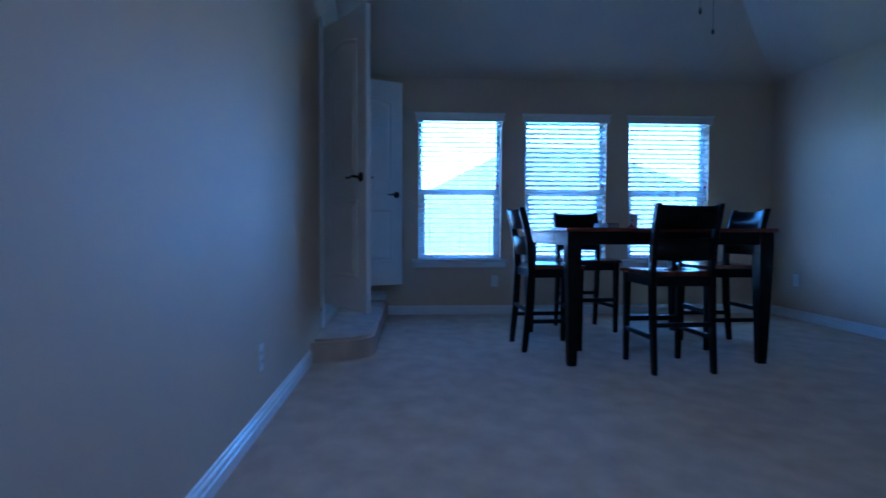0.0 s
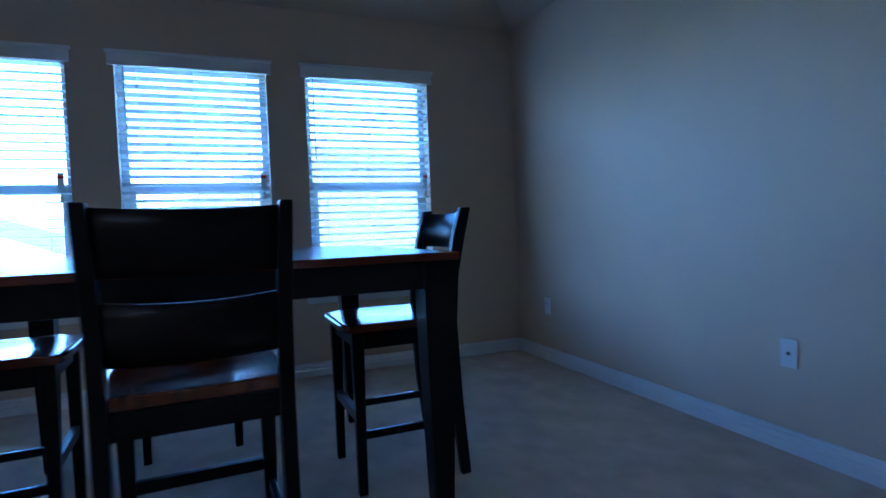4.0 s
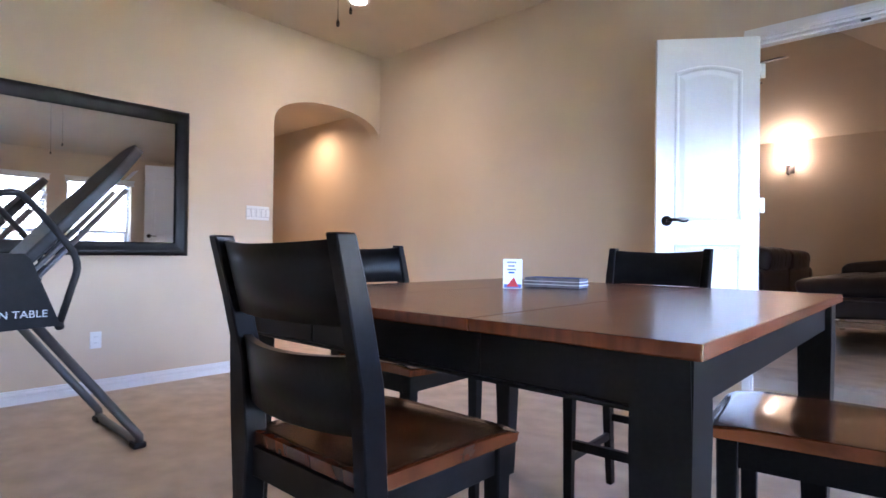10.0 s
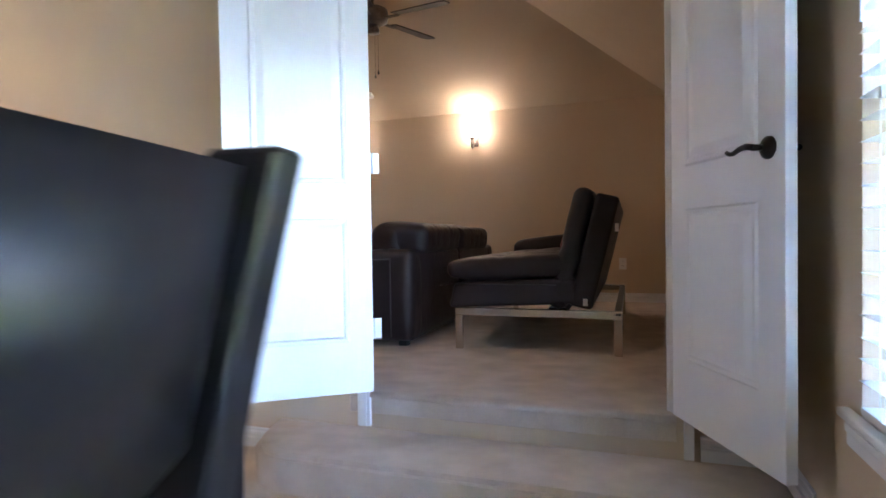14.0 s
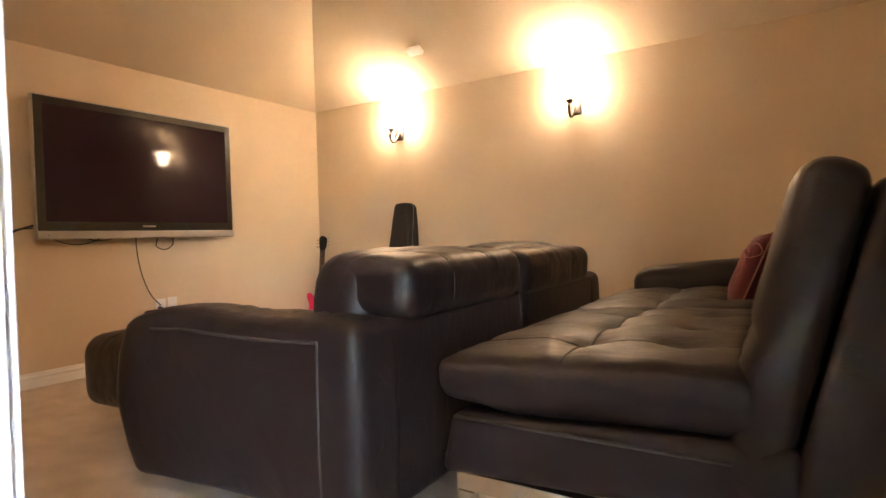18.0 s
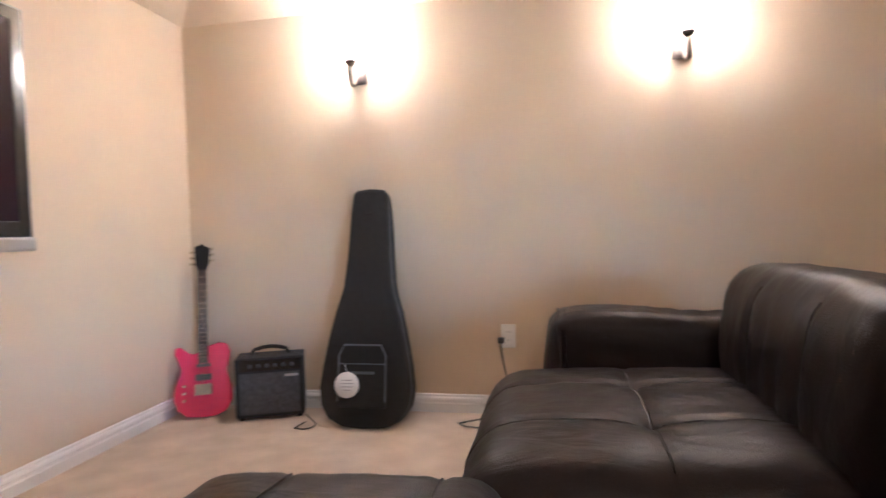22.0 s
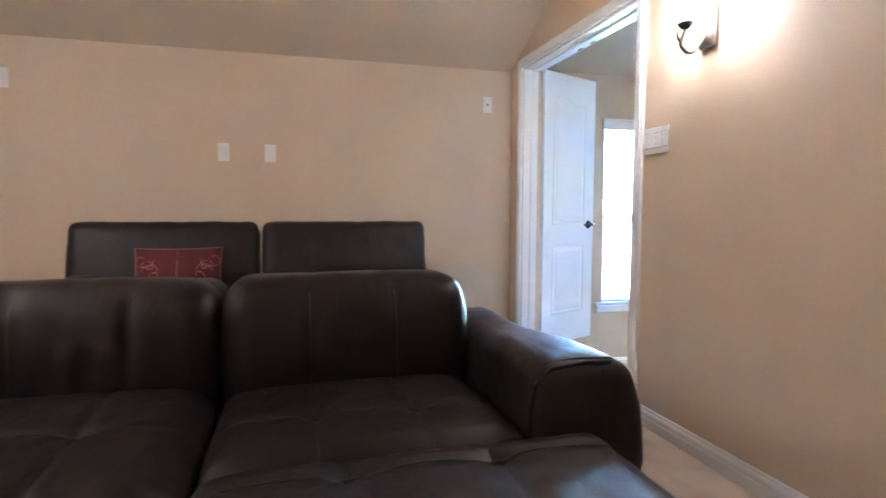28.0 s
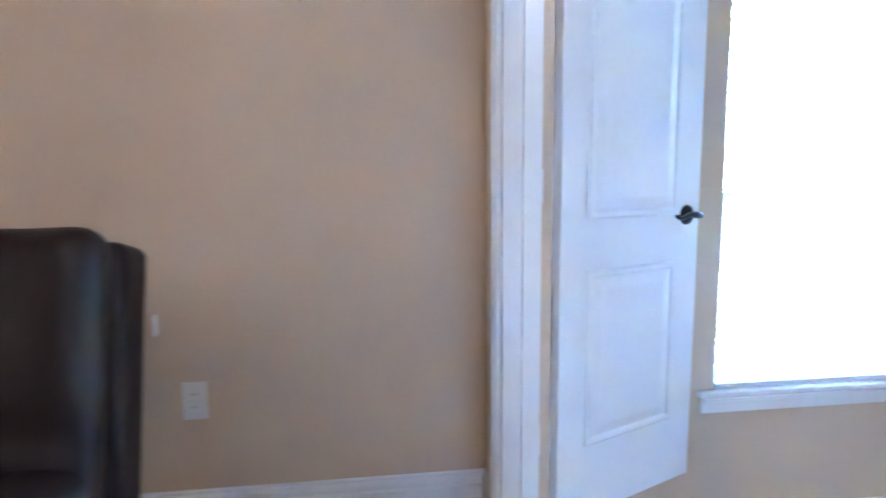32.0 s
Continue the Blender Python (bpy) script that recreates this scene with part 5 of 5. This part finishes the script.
# ---- convertible futon couch against the north side ----
def futon():
    x0, x1 = -2.93, -1.01
    root = thing("futon_couch", "dark brown leather convertible futon couch on steel legs", "couch", pose(-0.02, -0.03, UP))
    yf = 4.95
    mid = (x0 + x1) / 2
    for a, b in ((x0, mid - 0.006), (mid + 0.006, x1)):
        w = b - a
        bm = soft_box(w, 0.72, 0.15, 0.025, 0.0, 14, wrinkle=0.0015)
        for v in bm.verts:
            v.co.y -= 0.045 * (1 - v.co.z / 0.15) * max(0, 1 - v.co.y / 0.33)
        sb = part("seat_base", moved(bm, pose(a, yf - 0.005, 0.255, 3)), FUTONL, root)
        part("base_piping", bm_tube([(a + 0.03, yf - 0.052, 0.285), (a + w / 2, yf - 0.053, 0.285), (b - 0.03, yf - 0.052, 0.285)], 0.004, 6), STITCH, sb)
        tufts = [(w * u, v, 0.018, 0.06) for u in (0.25, 0.5, 0.75) for v in (0.33, 0.56)]
        seams = [('x', w * u, 0.008, 0.020) for u in (0.25, 0.5, 0.75)] + [('y', 0.33, 0.008, 0.02)]
        bm, m = soft_box(w, 0.73, 0.13, 0.055, 0.022, 34, tufts, seams, wrinkle=0.0045), pose(a, yf - 0.065, 0.403, 3)
        for v in bm.verts:
            v.co.z += 0.03 * max(0, 1 - v.co.y / 0.2) * (1 - v.co.z / 0.13)
        seams_on = [moved(sewn(bm, [ln]), m) for ln in grid_lines(w, 0.73, 0.13, [w * u for u in (0.25, 0.5, 0.75)], (0.33,), 0.055)]
        fs = part("seat_cushion", moved(bm, m), FUTONL, root)
        for sm in seams_on:
            part("seat_seam", sm, STITCH, fs)
        lean = -16
        bm = soft_box(w - 0.004, 0.715, 0.11, 0.05, 0.02, 26, (), [('y', 0.36, 0.014, 0.02), ('x', w * 0.33, 0.004, 0.015), ('x', w * 0.67, 0.004, 0.015)], wrinkle=0.004)
        part("back_cushion", moved(bm, pose(a + 0.002, 5.60, 0.245, 90 + lean + 2)), FUTONL, root)
        part("back_panel", moved(soft_box(w - 0.004, 0.655, 0.13, 0.025, 0.0, 14, wrinkle=0.0015), pose(a + 0.002, 5.745, 0.255, 90 + lean + 2)), FUTONL, root)
    part("armrest", moved(soft_box(0.20, 0.60, 0.18, 0.06, 0.02, 16, wrinkle=0.003), pose(x0 + 0.03, yf + 0.02, 0.45, 6)), FUTONL, root, "folded leather end cushion")
    part("edge_piping", bm_tube([(x1 + 0.002, yf, 0.40), (x1 + 0.003, yf + 0.3, 0.40), (x1 + 0.002, yf + 0.6, 0.40)], 0.004, 6), STITCH, root)
    part("brand_tag", bm_box(x1 + 0.001, x1 + 0.004, 5.875, 5.895, 0.70, 0.745), PAPER, root, "small white fabric tag")
    part("care_tag", bm_box(x1 + 0.001, x1 + 0.003, 5.70, 5.725, 0.285, 0.325), PAPER, root, "white paper tag")
    # steel frames at both ends and long rails
    for x in (x1 - 0.03, x0 + 0.12):
        fr = part("leg_frame", bm_box(x - 0.03, x, yf - 0.015, 5.91, 0.207, 0.252, 0.003), CHROME, root, "brushed steel rail")
        part("leg", bm_box(x - 0.03, x, yf - 0.015, yf + 0.03, 0, 0.2065, 0.003), CHROME, root, "brushed steel leg")
        part("leg", bm_box(x - 0.03, x, 5.865, 5.91, 0, 0.2065, 0.003), CHROME, root, "brushed steel leg")
        for yy in (5.88, 5.895):
            part("bolt", moved(bm_lathe([(0.0, 0.003), (0.006, 0.002), (0.007, 0.0)], 10), pose(x + 0.0005, yy, 0.235, 0, 90)), STEEL, fr)
    for y in (yf - 0.01, 5.865):
        part("rail", bm_box(x0 + 0.13, x1 - 0.061, y, y + 0.04, 0.21, 0.245, 0.003), CHROME if y < 5.5 else BRONZE, root)
    part("mechanism", bm_box(mid - 0.9, mid + 0.9, 5.50, 5.60, 0.23, 0.262), RUBBER, root)
    return root


futon()

# ---- pillow ----
pillow = thing("throw_pillow", "maroon throw pillow with pale scroll embroidery", "pillow", pose(-2.39, 5.485, UP + 0.66, 68, 0, 2) @ Matrix.Diagonal((0.86, 0.86, 0.9, 1)))
bm = bmesh.new()
n = 14
for s in (-1, 1):
    g = [[bm.verts.new((0.235 * u * (1 + 0.05 * (abs(v) ** 3)), 0.19 * v * (1 + 0.05 * abs(u) ** 3), s * 0.075 * max(0, (1 - u ** 4) * (1 - v ** 4)) ** 0.6)) for v in (-1 + 2 * j / n for j in range(n + 1))] for u in (-1 + 2 * i / n for i in range(n + 1))]
    for i in range(n):
        for j in range(n):
            bm.faces.new((g[i][j], g[i + 1][j], g[i + 1][j + 1], g[i][j + 1])).smooth = True
bmesh.ops.remove_doubles(bm, verts=bm.verts, dist=1e-5)
bmesh.ops.recalc_face_normals(bm, faces=bm.faces)
part("cover", bm, MAROON, pillow)


def on_pillow(u, v):
    return (0.235 * u, 0.19 * v, 0.075 * max(0, (1 - u ** 4) * (1 - v ** 4)) ** 0.6 + 0.001)


for k in range(9):
    for s in (-1, 1):
        cu, cv, r0, ph = (0.12 + 0.09 * k % 0.75), -0.6 + 0.15 * k, 0.16 + 0.05 * (k % 3), k * 1.3
        pts = [on_pillow(s * (cu + r0 * (1 - t) * math.cos(ph + 5 * t)), cv + r0 * 1.2 * (1 - t) * math.sin(ph + 5 * t)) for t in (i / 12 for i in range(12))]
        part("embroidery", bm_tube(pts, 0.0025, 5), PALEPINK, pillow, "pale scroll stitching")
part("embroidery", bm_tube([on_pillow(0, v) for v in (-0.8, -0.4, 0, 0.4, 0.8)], 0.003, 5), PALEPINK, pillow, "pale scroll stitching")
part("edge_cord", bm_tube([(0.235 * u * (1 + 0.05 * abs(v) ** 3), 0.19 * v * (1 + 0.05 * abs(u) ** 3), 0) for u, v in [(-1 + i / 5, -1) for i in range(10)] + [(1, -1 + i / 5) for i in range(10)] + [(1 - i / 5, 1) for i in range(10)] + [(-1, 1 - i / 5) for i in range(10)]], 0.004, 6, closed=True), PALEPINK, pillow)


# ---- guitar case leaning on the west wall; own x along the wall, y out from it ----
def guitar_case():
    root = thing("guitar_case", "tall black soft guitar case with round white tag", "guitar case", pose(MW + 0.30, 2.825, UP, 0, 0, -90) @ pose(0, 0, 0, 11.0))
    left = [(1.15 * a, 1.035 * b) for a, b in [(0, 0.0), (0.09, 0.006), (0.15, 0.04), (0.185, 0.10), (0.195, 0.18), (0.185, 0.27), (0.17, 0.36), (0.155, 0.44), (0.135, 0.53), (0.105, 0.64), (0.09, 0.80), (0.082, 1.0), (0.075, 1.09), (0.06, 1.115), (0, 1.12)]]
    outline = [(x, z) for x, z in left] + [(-x, z) for x, z in left[-2:0:-1]]
    bm = bm_prism(outline, 0.15, bevel=0.02)
    part("body", moved(bm, pose(0, -0.15, 0)), NYLON, root)
    pk = part("pocket", moved(bm_prism([(-0.115, 0.10), (0.115, 0.10), (0.115, 0.34), (0.09, 0.39), (-0.09, 0.39), (-0.115, 0.34)], 0.03, bevel=0.008), pose(0, -0.001, 0)), NYLON, root)
    part("zip", bm_tube([(-0.115, 0.032, 0.13), (-0.115, 0.032, 0.34), (-0.09, 0.032, 0.39), (0.09, 0.032, 0.39), (0.115, 0.032, 0.34), (0.115, 0.032, 0.13)], 0.004, 6), GREYTRIM, pk)
    part("zip", bm_box(-0.11, 0.11, 0.029, 0.033, 0.30, 0.305), GREYTRIM, pk)
    part("logo_bar", bm_box(-0.06, 0.06, 0.0295, 0.032, 0.255, 0.268), GREYTRIM, pk)
    tag = part("round_tag", moved(bm_lathe([(0.0, 0.002), (0.06, 0.002), (0.06, 0.0), (0.0, 0.0)], 28), pose(0.07, 0.034, 0.205, -90)), PAPER, root, "round white paper tag")
    for z, w in ((0.225, 0.05), (0.21, 0.06), (0.195, 0.055), (0.18, 0.04)):
        part("print", bm_box(0.07 - w / 2, 0.07 + w / 2, 0.0362, 0.0368, z, z + 0.003), GREYINK, tag)
    part("tag_string", bm_tube([(0.07, 0.036, 0.262), (0.085, 0.036, 0.30)], 0.0015, 5), PAPER, tag)
    part("handle", bm_tube([(0.165, -0.07, 0.42), *arc((0.19, -0.07, 0.42), (0.21, -0.07, 0.35), (0.20, -0.07, 0.29), 6), (0.18, -0.07, 0.28)], 0.011, 8), NYLON, root)
    part("strap_tab", bm_box(-0.02, 0.02, 0.0, 0.012, 1.03, 1.10, 0.003), NYLON, root)
    part("zip_line", bm_tube([(x * 1.004, -0.045, z) for x, z in outline], 0.003, 5, closed=True), GREYTRIM, root)
    return root


guitar_case()


# ---- electric guitar in the corner ----
def guitar():
    root = thing("electric_guitar", "pink electric guitar leaning upright in the corner", "guitar", pose(MW + 0.235, 1.965, UP, 0, 0, -62) @ pose(0, 0, 0.005, 13) @ Matrix.Diagonal((0.9, 0.9, 0.9, 1)))
    pts = [(0, 0), (0.09, 0.01), (0.14, 0.05), (0.158, 0.11), (0.15, 0.18), (0.125, 0.235), (0.118, 0.27), (0.135, 0.32), (0.15, 0.36), (0.145, 0.395), (0.12, 0.40), (0.09, 0.375), (0.06, 0.355), (0.035, 0.36), (-0.035, 0.40), (-0.09, 0.415), (-0.13, 0.40), (-0.147, 0.36), (-0.14, 0.31), (-0.125, 0.26), (-0.135, 0.21), (-0.155, 0.15), (-0.155, 0.08), (-0.12, 0.025), (-0.06, 0.003)]
    part("body", moved(bm_prism(pts, 0.045, bevel=0.006), pose(0, -0.045, 0)), PINK, root)
    part("neck", bm_box(-0.024, 0.024, -0.02, 0.004, 0.33, 0.84, 0.004), FRET, root)
    nk = part("fretboard", bm_box(-0.026, 0.026, 0.0045, 0.010, 0.30, 0.84, 0.001), FRET, root)
    for i in range(18):
        z = 0.84 - 0.54 * (1 - 0.944 ** (i + 1)) * 1.45
        part("fret", bm_box(-0.025, 0.025, 0.0102, 0.0115, z, z + 0.0025), CHROME, nk)
    hd = part("headstock", moved(bm_prism([(-0.025, 0.84), (0.025, 0.84), (0.035, 0.87), (0.04, 0.98), (0.0, 1.0), (-0.045, 0.97), (-0.04, 0.88)], 0.014, bevel=0.003), pose(0, -0.012, 0)), BLACKW, root)
    for i in range(6):
        s = -1 if i % 2 else 1
        part("tuning_peg", bm_tube([(s * 0.03, -0.006, 0.875 + 0.018 * i), (s * 0.062, -0.006, 0.88 + 0.018 * i)], [0.004, 0.008], 8), CHROME, hd)
    part("pickup", bm_box(-0.042, 0.042, 0.0005, 0.010, 0.205, 0.24, 0.002), SLOT, root)
    part("pickup", bm_box(-0.036, 0.036, 0.0005, 0.010, 0.28, 0.298, 0.002), SLOT, root)
    part("bridge", bm_box(-0.045, 0.045, 0.0005, 0.013, 0.125, 0.185, 0.002), CHROME, root, "chrome bridge plate")
    for i in range(6):
        xx = -0.018 + 0.0072 * i
        part("string", bm_tube([(xx * 1.3, 0.014, 0.15), (xx, 0.0125, 0.84)], 0.0007, 4), CHROME, root)
    for z in (0.10, 0.14, 0.18):
        part("knob", moved(bm_lathe([(0.0, 0.014), (0.008, 0.013), (0.009, 0.0)], 12), pose(0.10, 0.0, z, -90)), CHROME, root)
    return root


guitar()


# ---- practice amplifier ----
amp = thing("guitar_amplifier", "small black practice amplifier with a grey grille cloth", "amplifier", pose(MW + 0.205, 2.315, UP, 0, 0, -68))
part("cabinet", bm_box(-0.165, 0.165, -0.16, 0.0, 0.012, 0.31, 0.010, 3), TOLEX, amp)
part("control_panel", moved(bm_box(-0.15, 0.15, 0.0005, 0.006, 0.245, 0.30, 0.002), pose(0, 0, 0)), BEZEL, amp)
for i in range(6):
    part("knob", moved(bm_lathe([(0.0, 0.014), (0.008, 0.012), (0.010, 0.0)], 12), pose(-0.11 + 0.04 * i, 0.006, 0.272, -90)), SLOT, amp)
part("grille", bm_box(-0.145, 0.145, 0.0005, 0.007, 0.03, 0.235, 0.003), GRILL, amp)
part("logo_bar", bm_box(-0.14, -0.075, 0.0072, 0.009, 0.212, 0.224), SILVER, amp)
part("handle", bm_tube([(-0.09, -0.08, 0.31), *arc((-0.08, -0.08, 0.335), (0, -0.08, 0.365), (0.08, -0.08, 0.335), 8), (0.09, -0.08, 0.31)], 0.010, 8), RUBBER, amp)
for xx in (-0.14, 0.14):
    for yy in (-0.14, -0.02):
        part("foot", moved(bm_lathe([(0.0, 0.0), (0.012, 0.0), (0.014, 0.0125), (0.0, 0.0125)], 12), pose(xx, yy, 0)), RUBBER, amp)
cord("instrument_cable", [(MW + 0.25, 2.52, UP + 0.01), *arc((MW + 0.33, 2.5, UP + 0.006), (MW + 0.36, 2.6, UP + 0.006), (MW + 0.26, 2.58, UP + 0.006), 6), (MW + 0.2, 2.5, UP + 0.03)], 0.003, CABLE, "thin black cable coiled on the carpet")

# ---- outside ----
solid("ground", bm_box(-300, 300, 6.7, 600, -3.2, -3.0), GRASS, "grass lawns between the houses", "ground", "structure")


def house(x, y, w, d, eave, ridge, turn, label):
    root = thing("neighbour_house", label, "house", pose(x, y, -3.0, 0, 0, turn))
    part("wall", bm_box(-w / 2, w / 2, -d / 2, d / 2, 0, eave), BRICKW, root)
    for s in (-1, 1):
        part("gable", moved(bm_prism([(-w / 2, eave), (w / 2, eave), (0, ridge - 0.15)], 0.2), pose(0, s * (d / 2 - 0.1) - 0.1, 0)), BRICKW, root)
        slope = math.degrees(math.atan2(ridge - eave, w / 2))
        L = math.hypot(ridge - eave, w / 2) + 0.5
        part("roof", moved(bm_box(-L, 0, -d / 2 - 0.4, d / 2 + 0.4, 0, 0.16), pose(0, 0, ridge, 0, -slope if s < 0 else 180 + slope, 0) if s < 0 else pose(0, 0, ridge, 0, 0, 180) @ pose(0, 0, 0, 0, -slope, 0)), ROOFT, root)
        part("fascia", moved(bm_prism([(-w / 2 - 0.4, eave - 0.35), (0, ridge + 0.02), (w / 2 + 0.4, eave - 0.35), (w / 2 + 0.4, eave - 0.15), (0, ridge + 0.24), (-w / 2 - 0.4, eave - 0.15)], 0.08), pose(0, s * (d / 2 + 0.42) - 0.04, 0)), TRIM, root)
    for xx in (-w * 0.25, w * 0.25):
        for z in (1.0, 3.7):
            if z + 1.4 < eave:
                win = part("window", bm_box(xx - 0.6, xx + 0.6, -d / 2 - 0.06, -d / 2 - 0.002, z, z + 1.4), TRIM, root)
                part("pane", bm_box(xx - 0.52, xx + 0.52, -d / 2 - 0.075, -d / 2 - 0.061, z + 0.08, z + 1.32), DARKGLASS, win)
    return root


house(-21.0, 46.0, 13, 12, 3.0, 4.6, 0, "distant brick house with a grey gabled roof")
house(-10.0, 40.0, 12, 12, 3.0, 5.2, 0, "distant brick house with a grey gabled roof")


def hip_house(x, y, w, d, eave, ridge, label):
    root = thing("neighbour_house", label, "house", pose(x, y, -3.0))
    part("wall", bm_box(-w / 2, w / 2, -d / 2, d / 2, 0, eave), BRICKW, root)
    o, k = 0.5, w / 2 - d / 2 * 0.95
    bm = bmesh.new()
    low = [bm.verts.new((sx * (w / 2 + o), sy * (d / 2 + o), eave - 0.2)) for sx, sy in ((-1, -1), (1, -1), (1, 1), (-1, 1))]
    a, b = bm.verts.new((-k, 0, ridge)), bm.verts.new((k, 0, ridge))
    for f in ((low[0], low[1], b, a), (low[2], low[3], a, b), (low[1], low[2], b), (low[3], low[0], a), tuple(low)):
        bm.faces.new(f)
    bmesh.ops.recalc_face_normals(bm, faces=bm.faces)
    part("roof", bm, ROOFT, root)
    part("gutter", bm_box(-w / 2 - o, w / 2 + o, -d / 2 - o - 0.1, -d / 2 - o + 0.005, eave - 0.33, eave - 0.19), TRIM, root)
    for xx in (-w * 0.3, 0, w * 0.3):
        win = part("window", bm_box(xx - 0.6, xx + 0.6, -d / 2 - 0.06, -d / 2 - 0.002, eave - 2.0, eave - 0.6), TRIM, root)
        part("pane", bm_box(xx - 0.52, xx + 0.52, -d / 2 - 0.075, -d / 2 - 0.061, eave - 1.92, eave - 0.68), DARKGLASS, win)
    return root


hip_house(9.8, 37.0, 27.0, 22.6, 3.0, 9.2, "neighbouring brick house with a large grey hipped roof")
fence = thing("fence", "weathered wooden board fence behind the house", "fence", pose(0, 10.2, -3.0))
board = mesh(bm_box(-0.068, 0.068, -0.01, 0.01, 0, 1.8), "board", FENCEW)
for i in range(150):
    piece("board", board, fence, pose(-10 + 0.14 * i, 0, 0, 0, 0, 0))
for z in (0.3, 1.4):
    part("rail", bm_box(-10.1, 11.0, 0.011, 0.05, z, z + 0.09), FENCEW, fence)
